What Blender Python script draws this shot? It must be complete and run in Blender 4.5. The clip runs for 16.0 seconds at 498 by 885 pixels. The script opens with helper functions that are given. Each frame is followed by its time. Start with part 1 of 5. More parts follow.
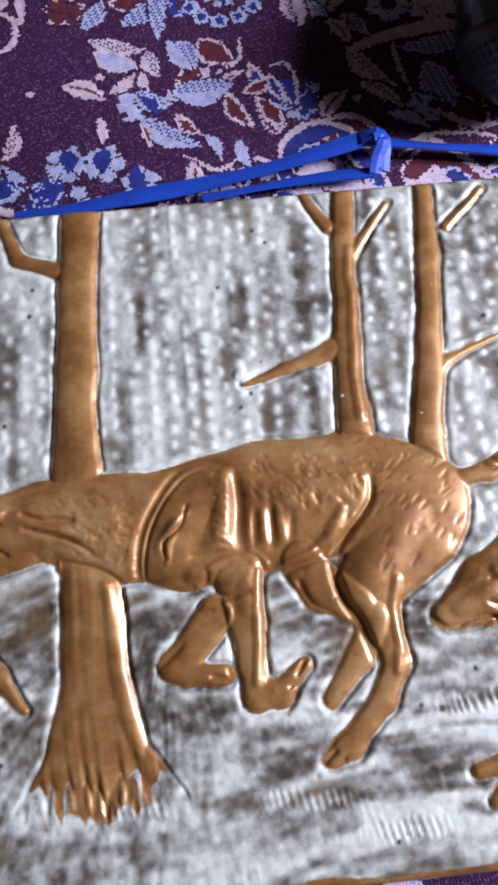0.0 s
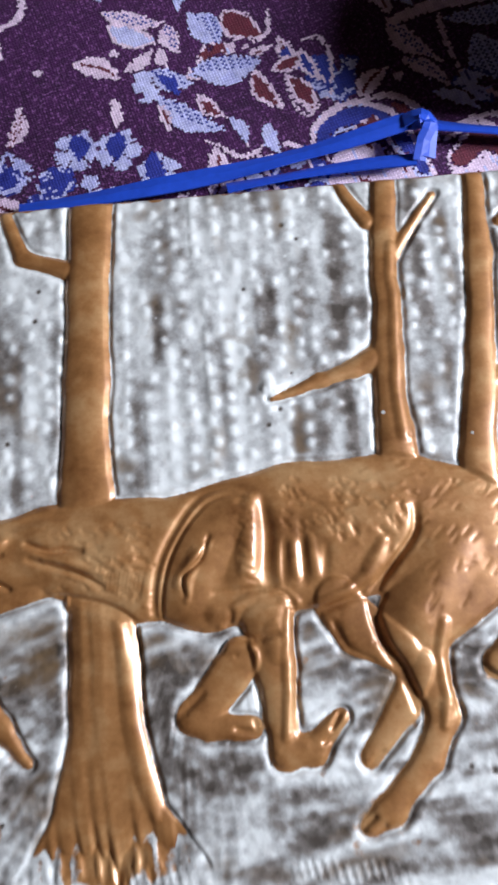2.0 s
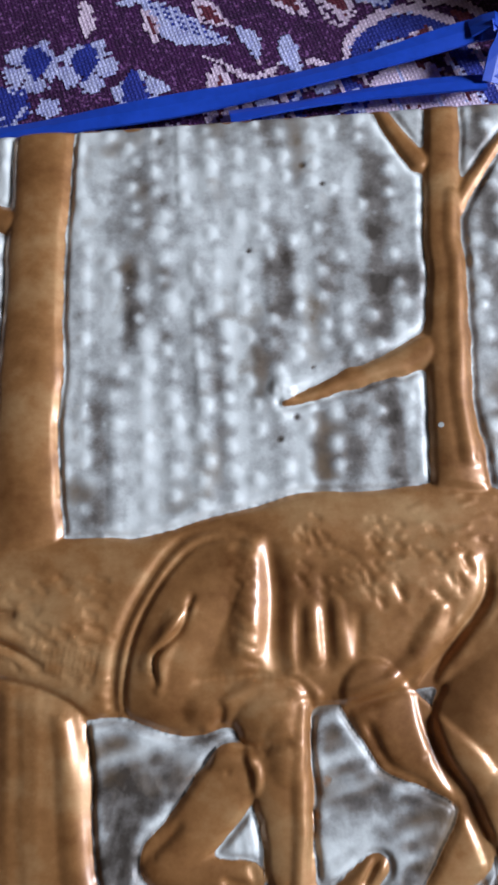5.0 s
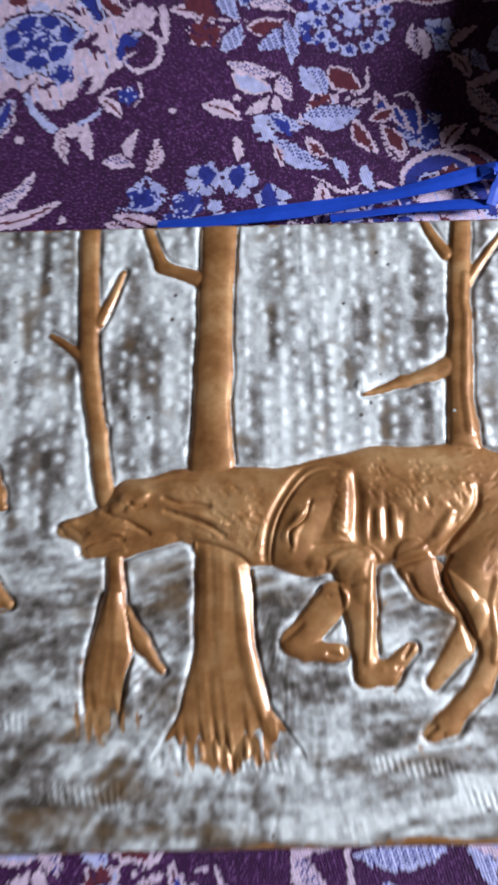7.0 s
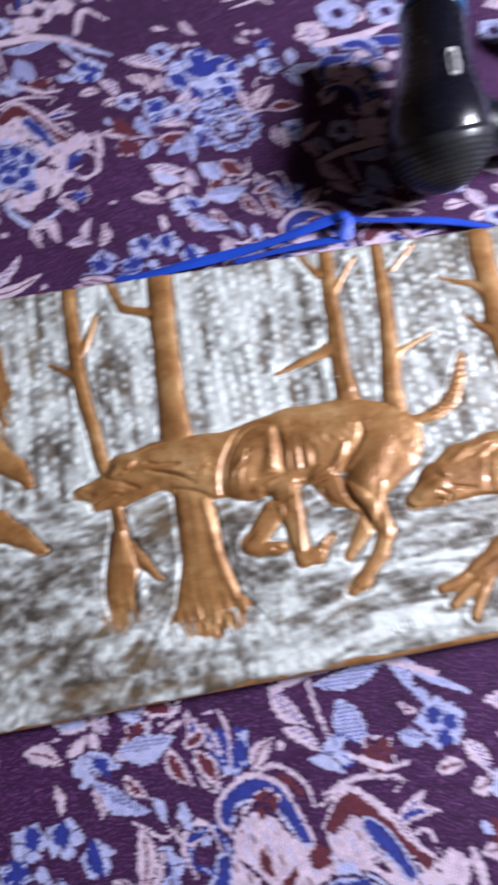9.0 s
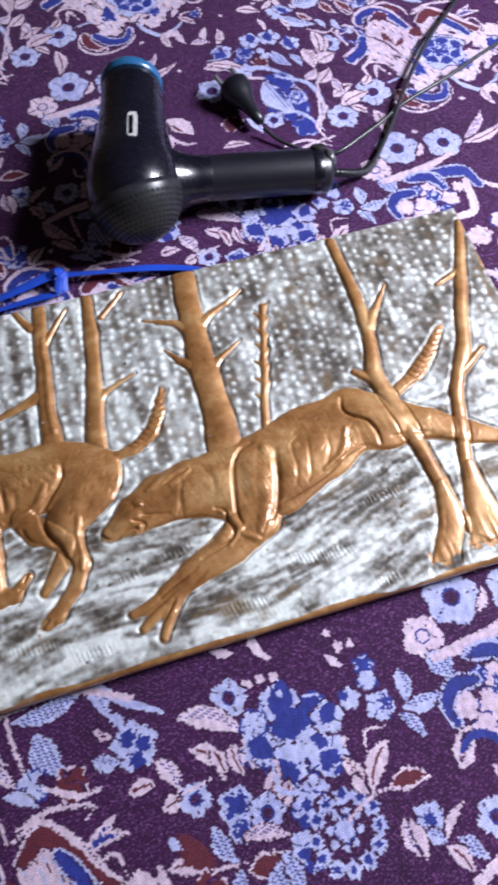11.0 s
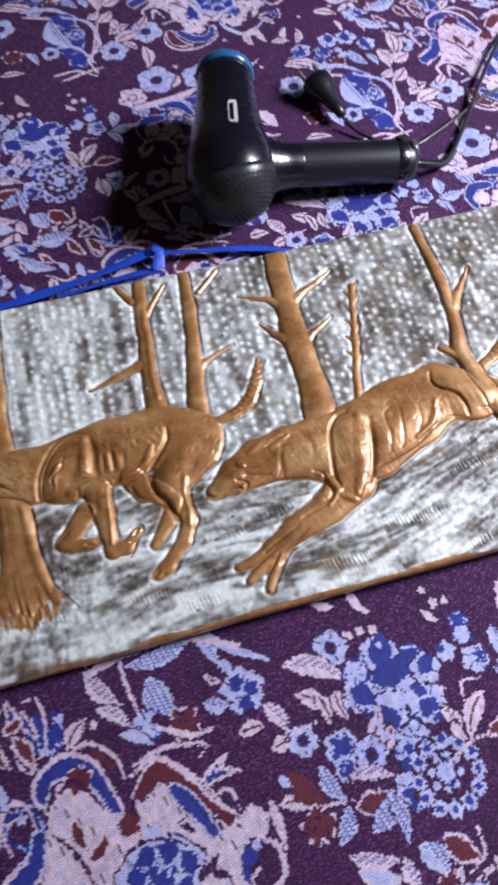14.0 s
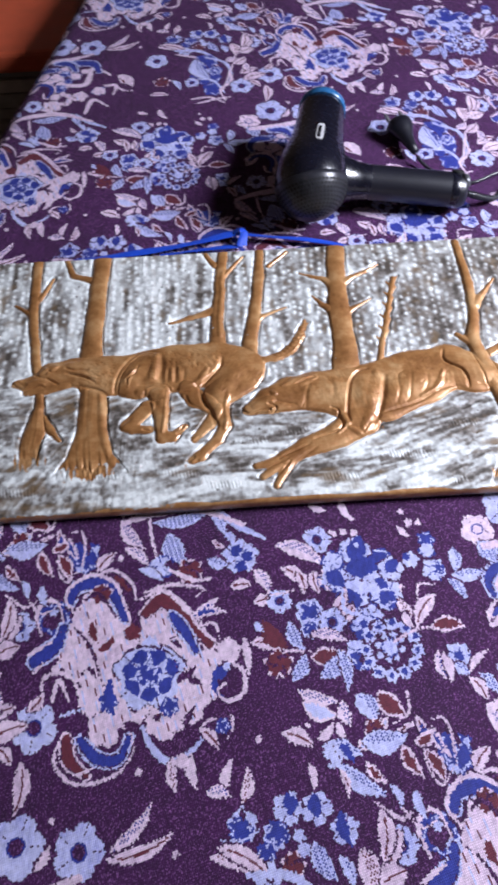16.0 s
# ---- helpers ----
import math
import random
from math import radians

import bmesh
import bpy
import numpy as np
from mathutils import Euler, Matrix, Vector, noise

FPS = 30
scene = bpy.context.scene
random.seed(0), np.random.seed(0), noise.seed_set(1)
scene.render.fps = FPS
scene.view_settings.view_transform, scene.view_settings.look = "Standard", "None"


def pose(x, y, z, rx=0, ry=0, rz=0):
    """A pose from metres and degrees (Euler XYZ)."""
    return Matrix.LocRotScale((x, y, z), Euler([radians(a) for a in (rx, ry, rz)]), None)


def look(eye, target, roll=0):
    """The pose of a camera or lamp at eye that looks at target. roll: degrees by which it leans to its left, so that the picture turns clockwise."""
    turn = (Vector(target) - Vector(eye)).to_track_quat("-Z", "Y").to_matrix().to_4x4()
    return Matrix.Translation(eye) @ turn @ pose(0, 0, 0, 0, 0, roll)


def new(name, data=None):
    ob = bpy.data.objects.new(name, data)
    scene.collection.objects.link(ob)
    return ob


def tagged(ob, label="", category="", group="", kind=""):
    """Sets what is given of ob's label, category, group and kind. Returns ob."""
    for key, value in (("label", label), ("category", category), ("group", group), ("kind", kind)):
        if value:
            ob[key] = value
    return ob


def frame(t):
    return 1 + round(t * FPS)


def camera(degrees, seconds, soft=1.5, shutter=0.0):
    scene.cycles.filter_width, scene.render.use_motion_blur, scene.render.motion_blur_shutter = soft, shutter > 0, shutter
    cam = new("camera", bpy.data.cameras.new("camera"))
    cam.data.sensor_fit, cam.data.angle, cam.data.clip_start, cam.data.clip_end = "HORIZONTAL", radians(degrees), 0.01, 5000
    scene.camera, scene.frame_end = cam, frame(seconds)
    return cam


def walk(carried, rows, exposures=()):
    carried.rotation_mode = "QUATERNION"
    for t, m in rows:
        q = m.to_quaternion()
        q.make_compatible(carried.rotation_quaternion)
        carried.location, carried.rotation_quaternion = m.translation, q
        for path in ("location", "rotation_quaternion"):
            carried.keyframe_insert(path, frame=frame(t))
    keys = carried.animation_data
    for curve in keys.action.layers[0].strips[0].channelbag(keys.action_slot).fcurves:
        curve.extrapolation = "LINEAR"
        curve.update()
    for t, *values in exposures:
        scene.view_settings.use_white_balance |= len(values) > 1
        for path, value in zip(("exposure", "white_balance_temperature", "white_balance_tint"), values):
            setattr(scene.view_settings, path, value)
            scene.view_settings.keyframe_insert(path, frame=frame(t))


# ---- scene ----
cam = camera(39.2, 16.0, soft=3.2, shutter=0.8)
PATH = [
    (0, (0.2028, 0.0876, 0.2892), (0.2364, 0.7236, -2.0244), -2.2),
    (0.5, (0.2100, 0.0948, 0.2844), (0.2076, 0.7200, -2.0328), -5.6),
    (1, (0.2052, 0.0972, 0.2820), (0.2016, 0.7128, -2.0376), -5.6),
    (1.5, (0.2016, 0.1020, 0.2736), (0.1824, 0.7032, -2.0496), -6.7),
    (2, (0.1992, 0.1092, 0.2640), (0.1764, 0.6984, -2.0628), -6.9),
    (2.5, (0.2028, 0.1212, 0.2388), (0.2388, 0.7104, -2.0868), -1.3),
    (3, (0.2016, 0.1296, 0.2136), (0.2436, 0.6900, -2.1204), -0.1),
    (3.5, (0.2004, 0.1368, 0.1872), (0.2148, 0.7116, -2.1420), -2.3),
    (6, (0.1968, 0.1284, 0.2196), (0.1524, 0.6804, -2.1156), -7.8),
    (6.5, (0.1764, 0.1128, 0.2688), (0.1476, 0.6756, -2.0640), -4.7),
    (7, (0.1572, 0.0888, 0.3228), (0.1236, 0.6756, -2.0040), -4.4),
    (7.5, (0.1512, 0.0588, 0.3600), (0.1248, 0.6768, -1.9584), -5.1),
    (8, (0.1260, 0.0360, 0.3912), (0.1260, 0.6972, -1.9152), -1.9),
    (8.5, (0.1248, 0.0168, 0.4140), (0.1308, 0.7584, -1.8684), -3.9),
    (9, (0.1536, -0.0060, 0.4356), (0.3012, 0.7968, -1.8216), 0.5),
    (9.5, (0.2028, -0.0252, 0.4572), (0.4788, 0.8364, -1.7652), 4.3),
    (10, (0.2544, -0.0432, 0.4596), (0.5028, 0.8784, -1.7424), 0.3),
    (12.3, (0.3612, -0.0672, 0.4464), (0.6348, 0.8676, -1.7472), -0.9),
    (12.5, (0.3600, -0.0672, 0.4464), (0.6180, 0.8688, -1.7484), -1.4),
    (13, (0.3408, -0.0672, 0.4488), (0.5520, 0.8676, -1.7508), -1.6),
    (13.5, (0.3072, -0.0732, 0.4560), (0.4944, 0.8664, -1.7448), -1.9),
    (14, (0.2532, -0.0840, 0.4632), (0.5208, 0.8940, -1.7124), 0.3),
    (14.5, (0.2340, -0.1128, 0.4824), (0.5352, 0.9228, -1.6608), 1.2),
    (15, (0.2472, -0.1572, 0.4944), (0.4512, 0.9168, -1.6416), 0.5),
    (15.5, (0.2688, -0.2160, 0.5160), (0.3612, 0.9444, -1.5840), -1.5),
    (16, (0.2700, -0.2424, 0.5172), (0.2868, 0.9768, -1.5504), -2.6),
]
walk(cam, [(t, look(eye, target, roll)) for t, eye, target, roll in PATH], ((0, -0.17, 6300, 16), (1, -0.11, 6280, 15), (2, -0.05, 6260, 14), (3.7, -0.35, 6020, 12), (6, -0.44, 6020, 12), (7, -0.10, 6140, 12), (7.5, -0.09, 6160, 12), (8, 0.06, 6250, 12), (8.6, 0.20, 6250, 13), (9.5, 0.11, 6200, 15), (10.2, -0.03, 6220, 14), (12.3, -0.38, 6320, 14), (13.5, -0.36, 6270, 15), (14.5, -0.20, 6200, 16), (15.4, -0.14, 6130, 17), (16, -0.03, 6130, 17)))

# ---- world, window light ----
world = bpy.data.worlds.new("world")
scene.world = world
world.use_nodes = True
wn = world.node_tree.nodes
sky = wn.new("ShaderNodeTexSky")
sky.sky_type = "NISHITA"
sky.sun_disc = False
sky.sun_elevation, sky.sun_rotation = radians(35), radians(60)
world.node_tree.links.new(sky.outputs["Color"], wn["Background"].inputs["Color"])
wn["Background"].inputs["Strength"].default_value = 0.08

WIN_Y0, WIN_Y1, WIN_Z0, WIN_Z1, WALL_X = -0.05, 0.35, 0.54, 0.94, 1.33
lamp = bpy.data.lights.new("window_light", "AREA")
lamp.shape, lamp.size, lamp.size_y, lamp.energy, lamp.color = "RECTANGLE", WIN_Y1 - WIN_Y0 - 0.04, WIN_Z1 - WIN_Z0 - 0.04, 37, (0.885, 0.925, 1.0)
new("window_light", lamp).matrix_world = look((WALL_X + 0.02, (WIN_Y0 + WIN_Y1) / 2, (WIN_Z0 + WIN_Z1) / 2), (0.3, 0.25, 0.0))


# ---- materials ----
def mat(name, rough=0.5, metal=0.0, colour=(0.5, 0.5, 0.5)):
    m = bpy.data.materials.new(name)
    m.use_nodes = True
    b = m.node_tree.nodes["Principled BSDF"]
    b.inputs["Base Color"].default_value = (*colour, 1)
    b.inputs["Roughness"].default_value, b.inputs["Metallic"].default_value = rough, metal
    return m, m.node_tree.nodes, m.node_tree.links, b


def coords(n, l, scale=(1, 1, 1), turn=0.0):
    tc, mp = n.new("ShaderNodeTexCoord"), n.new("ShaderNodeMapping")
    mp.inputs["Scale"].default_value = scale
    mp.inputs["Rotation"].default_value = (0, 0, turn)
    l.new(tc.outputs["Object"], mp.inputs["Vector"])
    return mp.outputs["Vector"]


def noise_tex(n, l, vec, scale, detail=4.0, rough=0.55):
    t = n.new("ShaderNodeTexNoise")
    t.inputs["Scale"].default_value, t.inputs["Detail"].default_value, t.inputs["Roughness"].default_value = scale, detail, rough
    l.new(vec, t.inputs["Vector"])
    return t.outputs["Fac"]


def ramp(n, l, fac, stops):
    r = n.new("ShaderNodeValToRGB")
    while len(r.color_ramp.elements) < len(stops):
        r.color_ramp.elements.new(0.5)
    for e, (p, c) in zip(r.color_ramp.elements, stops):
        e.position, e.color = p, (*c, 1)
    l.new(fac, r.inputs["Fac"])
    return r.outputs["Color"]


def mix(n, l, fac, a, b, kind="MIX"):
    m = n.new("ShaderNodeMix")
    m.data_type, m.blend_type = "RGBA", kind
    for sock, v in ((m.inputs["Factor"], fac), (m.inputs["A"], a), (m.inputs["B"], b)):
        if isinstance(v, (int, float)):
            sock.default_value = v
        elif isinstance(v, tuple):
            sock.default_value = (*v, 1)
        else:
            l.new(v, sock)
    return m.outputs["Result"]


def math_node(n, l, op, a, b):
    m = n.new("ShaderNodeMath")
    m.operation = op
    for sock, v in ((m.inputs[0], a), (m.inputs[1], b)):
        if isinstance(v, (int, float)):
            sock.default_value = v
        else:
            l.new(v, sock)
    return m.outputs[0]


def bump(n, l, b, height, strength, distance):
    k = n.new("ShaderNodeBump")
    k.inputs["Strength"].default_value, k.inputs["Distance"].default_value = strength, distance
    l.new(height, k.inputs["Height"])
    l.new(k.outputs["Normal"], b.inputs["Normal"])


TURN = math.atan2(0.154, 0.531)      # how far the cloth's weave is turned against the panel


def yarn(name, light, dark, rough, speck=None, fine=1.0):
    """Woven cloth of two yarns; speck: stray bright floats in the ground weave."""
    m, n, l, b = mat(name, rough)
    v = coords(n, l, (1, 1, 1), -TURN)
    waves = []
    for way, scale in (("X", 240 * fine), ("Y", 215 * fine)):
        w = n.new("ShaderNodeTexWave")
        w.wave_type, w.bands_direction = "BANDS", way
        w.inputs["Scale"].default_value, w.inputs["Distortion"].default_value = scale, 2.5
        w.inputs["Detail"].default_value, w.inputs["Detail Scale"].default_value = 2, 4
        l.new(v, w.inputs["Vector"])
        waves.append(w.outputs["Fac"])
    thread = math_node(n, l, "MULTIPLY", waves[0], waves[1])
    big = noise_tex(n, l, v, 14, 5)
    grain = noise_tex(n, l, coords(n, l, (1, 0.45, 1), -TURN), 330, 3, 0.6)
    fac = math_node(n, l, "ADD", math_node(n, l, "MULTIPLY", thread, 0.26), math_node(n, l, "MULTIPLY", big, 0.44))
    fac = math_node(n, l, "ADD", fac, math_node(n, l, "MULTIPLY", grain, 0.58))
    c = ramp(n, l, fac, [(0.30, dark), (0.72, light)])
    if speck:
        s = noise_tex(n, l, v, 820, 2, 0.5)
        c = mix(n, l, math_node(n, l, "MULTIPLY", ramp(n, l, s, [(0.56, (0, 0, 0)), (0.67, (1, 1, 1))]), 0.42), c, speck)
    fuzz = noise_tex(n, l, v, 240, 3)
    c = mix(n, l, 0.35, c, ramp(n, l, fuzz, [(0.3, (0.45, 0.45, 0.45)), (0.7, (1.35, 1.35, 1.35))]), "MULTIPLY")
    l.new(c, b.inputs["Base Color"])
    b.inputs["Sheen Weight"].default_value = 0.03
    b.inputs["Specular IOR Level"].default_value = 0.35
    bump(n, l, b, math_node(n, l, "ADD", thread, fuzz), 0.55, 0.0006)
    return m


CLOTH = {
    "D": yarn("plum_ground_yarn", (0.058, 0.0062, 0.070), (0.013, 0.0012, 0.019), 0.8, (0.44, 0.18, 0.50)),
    "P": yarn("pale_pink_yarn", (0.90, 0.72, 0.87), (0.42, 0.27, 0.43), 0.6),
    "L": yarn("lilac_yarn", (0.66, 0.67, 0.96), (0.22, 0.23, 0.57), 0.6),
    "B": yarn("blue_yarn", (0.032, 0.048, 0.35), (0.007, 0.010, 0.13), 0.6),
    "M": yarn("maroon_yarn", (0.165, 0.024, 0.045), (0.06, 0.008, 0.022), 0.7),
}


def relief_paint():
    """White-silver paint worn to brown on the ground, varnished bronze on the figures: painted attributes gilt, stroke and stain."""
    m, n, l, b = mat("embossed_foil", 0.3)
    v = coords(n, l)

    def painted(name):
        at = n.new("ShaderNodeAttribute")
        at.attribute_name = name
        return at.outputs["Fac"]

    def plus(a, k, c):
        return math_node(n, l, "ADD", a, math_node(n, l, "MULTIPLY", math_node(n, l, "SUBTRACT", c, 0.5), k))

    wob = noise_tex(n, l, v, 260, 4)
    mott = noise_tex(n, l, v, 150, 5, 0.65)
    fleck = noise_tex(n, l, v, 330, 4, 0.6)
    patch = noise_tex(n, l, coords(n, l, (0.8, 1.1, 1)), 30, 6, 0.62)
    g = ramp(n, l, plus(painted("gilt"), 0.6, wob), [(0.42, (0, 0, 0)), (0.58, (1, 1, 1))])
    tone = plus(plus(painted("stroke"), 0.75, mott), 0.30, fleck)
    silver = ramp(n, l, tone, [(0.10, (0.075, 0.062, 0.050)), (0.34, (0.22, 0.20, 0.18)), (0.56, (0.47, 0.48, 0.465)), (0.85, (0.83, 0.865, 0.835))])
    stain = plus(plus(painted("stain"), 0.75, mott), 0.5, patch)
    silver = mix(n, l, ramp(n, l, stain, [(0.42, (0, 0, 0)), (0.82, (0.88, 0.88, 0.88))]), silver, (0.175, 0.112, 0.055))
    lacquer = math_node(n, l, "ADD", math_node(n, l, "MULTIPLY", patch, 0.7), math_node(n, l, "MULTIPLY", mott, 0.3))
    gold = ramp(n, l, lacquer, [(0.33, (0.205, 0.074, 0.017)), (0.50, (0.43, 0.200, 0.066)), (0.66, (0.63, 0.375, 0.165))])
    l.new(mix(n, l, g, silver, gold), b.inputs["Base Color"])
    l.new(math_node(n, l, "ADD", math_node(n, l, "MULTIPLY", g, 0.24), 0.06), b.inputs["Metallic"])
    l.new(plus(math_node(n, l, "SUBTRACT", 0.50, math_node(n, l, "MULTIPLY", g, 0.05)), 0.25, fleck), b.inputs["Roughness"])
    l.new(math_node(n, l, "ADD", math_node(n, l, "MULTIPLY", g, 0.55), 0.15), b.inputs["Coat Weight"])
    l.new(math_node(n, l, "SUBTRACT", 0.30, math_node(n, l, "MULTIPLY", g, 0.06)), b.inputs["Coat Roughness"])
    bump(n, l, b, math_node(n, l, "MULTIPLY", mott, math_node(n, l, "SUBTRACT", 1.0, math_node(n, l, "MULTIPLY", g, 0.85))), 0.35, 0.0009)
    return m


def plain(name, colour, rough, metal=0.0, scale=60.0, vary=0.25, rel=0.0004, coat=0.0):
    """A plain coloured surface with two scales of wear and a fine relief."""
    m, n, l, b = mat(name, rough, metal)
    v = coords(n, l)
    big, small = noise_tex(n, l, v, scale * 0.15, 4), noise_tex(n, l, v, scale, 5)
    f = math_node(n, l, "ADD", math_node(n, l, "MULTIPLY", big, 0.5), math_node(n, l, "MULTIPLY", small, 0.5))
    lo, hi = tuple(c * (1 - vary) for c in colour), tuple(min(1, c * (1 + vary)) for c in colour)
    l.new(ramp(n, l, f, [(0.3, lo), (0.7, hi)]), b.inputs["Base Color"])
    l.new(math_node(n, l, "ADD", math_node(n, l, "MULTIPLY", small, 0.16), rough - 0.08), b.inputs["Roughness"])
    b.inputs["Coat Weight"].default_value = coat
    bump(n, l, b, small, 0.3, rel)
    return m


FOIL = relief_paint()
BOARD = plain("dark_board_edge", (0.06, 0.035, 0.02), 0.6, 0, 120)
RIBBON = plain("blue_satin", (0.016, 0.072, 0.54), 0.46, 0, 300, 0.2, 0.0002)
BLACK = plain("black_plastic", (0.006, 0.006, 0.012), 0.26, 0, 200, 0.3, 0.0001, 0.3)
MATT = plain("matt_black_plastic", (0.007, 0.007, 0.013), 0.42, 0, 400, 0.3, 0.0001, 0.2)
# near-black that stands for the shade inside the dryer's holes
HOLE_SHADE = plain("hole_shade_black", (0.003, 0.003, 0.003), 0.8, 0, 100)
STEEL = plain("grey_lacquer", (0.42, 0.42, 0.44), 0.25, 0.6, 100)
SEAM = plain("dark_grey_lacquer", (0.09, 0.09, 0.10), 0.3, 0.3, 100)
CAP = plain("charcoal_plastic", (0.024, 0.024, 0.030), 0.32, 0, 300, 0.3, 0.0002)
RIM = plain("blue_translucent_plastic", (0.022, 0.115, 0.27), 0.28, 0, 100, 0.2, 0.0001, 0.4)
LETTER = plain("pale_print", (0.62, 0.62, 0.62), 0.4, 0, 100)
RUBBER = plain("black_rubber", (0.03, 0.03, 0.036), 0.30, 0, 200)
WALL = plain("dull_wall_paint", (0.265, 0.195, 0.150), 0.85, 0, 18, 0.08, 0.001)
FLOOR = plain("dark_floor", (0.05, 0.04, 0.035), 0.5, 0, 12, 0.4, 0.001)
CEIL = plain("ceiling_paint", (0.260, 0.205, 0.165), 0.9, 0, 14, 0.06, 0.001)
RED = plain("red_lacquered_board", (0.62, 0.115, 0.05), 0.4, 0, 30, 0.18, 0.0006)
WOOD = plain("raw_board", (0.46, 0.40, 0.33), 0.7, 0, 25, 0.5, 0.001)
SHEET = plain("mattress_ticking", (0.10, 0.05, 0.10), 0.9, 0, 40, 0.2)
WHITE = plain("white_window_paint", (0.7, 0.7, 0.7), 0.45, 0, 30, 0.08)


# ---- builders ----
def part(name, bm, material, parent=None, label="", smooth=True):
    me = bpy.data.meshes.new(name)
    bm.normal_update()
    bm.to_mesh(me)
    bm.free()
    me.materials.append(material)
    if smooth:
        me.shade_smooth()
    ob = new(name, me)
    if parent:
        ob.parent = parent
    return tagged(ob, label)


def thing(name, label, category, at=(0, 0, 0), kind="", group=""):
    e = new(name)
    e.location = at
    return tagged(e, label, category, group, kind)


def box(x0, x1, y0, y1, z0, z1, bevel=0.0, bm=None):
    bm = bm or bmesh.new()
    vs = [bm.verts.new((x, y, z)) for x in (x0, x1) for y in (y0, y1) for z in (z0, z1)]
    fs = [bm.faces.new([vs[i] for i in q]) for q in ((0, 1, 3, 2), (4, 6, 7, 5), (0, 4, 5, 1), (2, 3, 7, 6), (0, 2, 6, 4), (1, 5, 7, 3))]
    if bevel:
        bmesh.ops.bevel(bm, geom=list({e for f in fs for e in f.edges}), offset=bevel, segments=2, affect="EDGES", profile=0.6)
    return bm


def frame_of(d):
    d = Vector(d).normalized()
    s = d.cross(Vector((0, 0, 1)))
    s = s.normalized() if s.length > 1e-4 else Vector((1, 0, 0))
    return d, s, s.cross(d)


def lathe(a, axis, rings, seg=48, bm=None, squash=1.0):
    """Rings of (distance along the axis, radius) turned about the axis from the point a."""
    bm = bm or bmesh.new()
    d, s, u = frame_of(axis)
    last = None
    for t, r in rings:
        c = Vector(a) + d * t
        row = [bm.verts.new(c + (s * math.cos(k) + u * math.sin(k) * squash) * r) for k in (2 * math.pi * i / seg for i in range(seg))]
        if last:
            for i in range(seg):
                bm.faces.new((last[i], last[(i + 1) % seg], row[(i + 1) % seg], row[i]))
        else:
            bm.faces.new(row[::-1])
        last = row
    bm.faces.new(last)
    bmesh.ops.recalc_face_normals(bm, faces=bm.faces[:])
    return bm


def curve_points(pts, step=0.004):
    """Points on a smooth curve through pts."""
    p = [Vector(q) for q in pts]
    p = [p[0] * 2 - p[1]] + p + [p[-1] * 2 - p[-2]]
    out = []
    for i in range(1, len(p) - 2):
        n = max(2, int((p[i + 1] - p[i]).length / step))
        for k in range(n):
            t = k / n
            out.append(0.5 * ((2 * p[i]) + (p[i + 1] - p[i - 1]) * t + (2 * p[i - 1] - 5 * p[i] + 4 * p[i + 1] - p[i + 2]) * t * t + (3 * p[i] - p[i - 1] - 3 * p[i + 1] + p[i + 2]) * t ** 3))
    return out + [p[-2]]


def tube(pts, r, seg=10, step=0.004, bm=None):
    bm = bm or bmesh.new()
    q = curve_points(pts, step)
    last = None
    for i, c in enumerate(q):
        d, s, u = frame_of(q[min(i + 1, len(q) - 1)] - q[max(i - 1, 0)])
        row = [bm.verts.new(c + (s * math.cos(2 * math.pi * k / seg) + u * math.sin(2 * math.pi * k / seg)) * r) for k in range(seg)]
        if last:
            for k in range(seg):
                bm.faces.new((last[k], last[(k + 1) % seg], row[(k + 1) % seg], row[k]))
        else:
            bm.faces.new(row[::-1])
        last = row
    bm.faces.new(last)
    bmesh.ops.recalc_face_normals(bm, faces=bm.faces[:])
    return bm


def strip(pts, width, lean, thick=0.0007, bm=None):
    """A ribbon along a curve; lean: degrees by which its width rises from the ground."""
    bm = bm or bmesh.new()
    q = curve_points(pts, 0.003)
    last = None
    for i, c in enumerate(q):
        d, s, u = frame_of(q[min(i + 1, len(q) - 1)] - q[max(i - 1, 0)])
        a = radians(lean + 10 * math.sin(i * 0.21))
        w, t = (s * math.cos(a) + u * math.sin(a)) * width / 2, (u * math.cos(a) - s * math.sin(a)) * thick
        row = [bm.verts.new(c + e) for e in (-w, w * 0.0 + t * 0.6, w, w - t, -t, -w - t)]
        if last:
            for k in range(6):
                bm.faces.new((last[k], last[(k + 1) % 6], row[(k + 1) % 6], row[k]))
        else:
            bm.faces.new(row[::-1])
        last = row
    bm.faces.new(last)
    bmesh.ops.recalc_face_normals(bm, faces=bm.faces[:])
    return bm


# ---- the room round the bed ----
RX0, RX1, RY0, RY1, RZ0, RZ1 = -1.7, WALL_X, -1.7, 2.3, -0.5, 2.1
tagged(part("floor", box(RX0 - 0.15, RX1 + 0.15, RY0 - 0.15, RY1 + 0.15, RZ0 - 0.1, RZ0), FLOOR, smooth=False), "dark worn floor of the room", "floor", kind="structure")
tagged(part("ceiling", box(RX0 - 0.15, RX1 + 0.15, RY0 - 0.15, RY1 + 0.15, RZ1, RZ1 + 0.1), CEIL, smooth=False), "plain painted ceiling of the room", "ceiling", kind="structure")
tagged(part("wall_west", box(RX0 - 0.15, RX0, RY0, RY1, RZ0, RZ1), WALL, smooth=False), "plain dull painted wall", "wall", kind="structure")
tagged(part("wall_south", box(RX0 - 0.15, RX1 + 0.15, RY0 - 0.15, RY0, RZ0, RZ1), WALL, smooth=False), "plain dull painted wall", "wall", kind="structure")
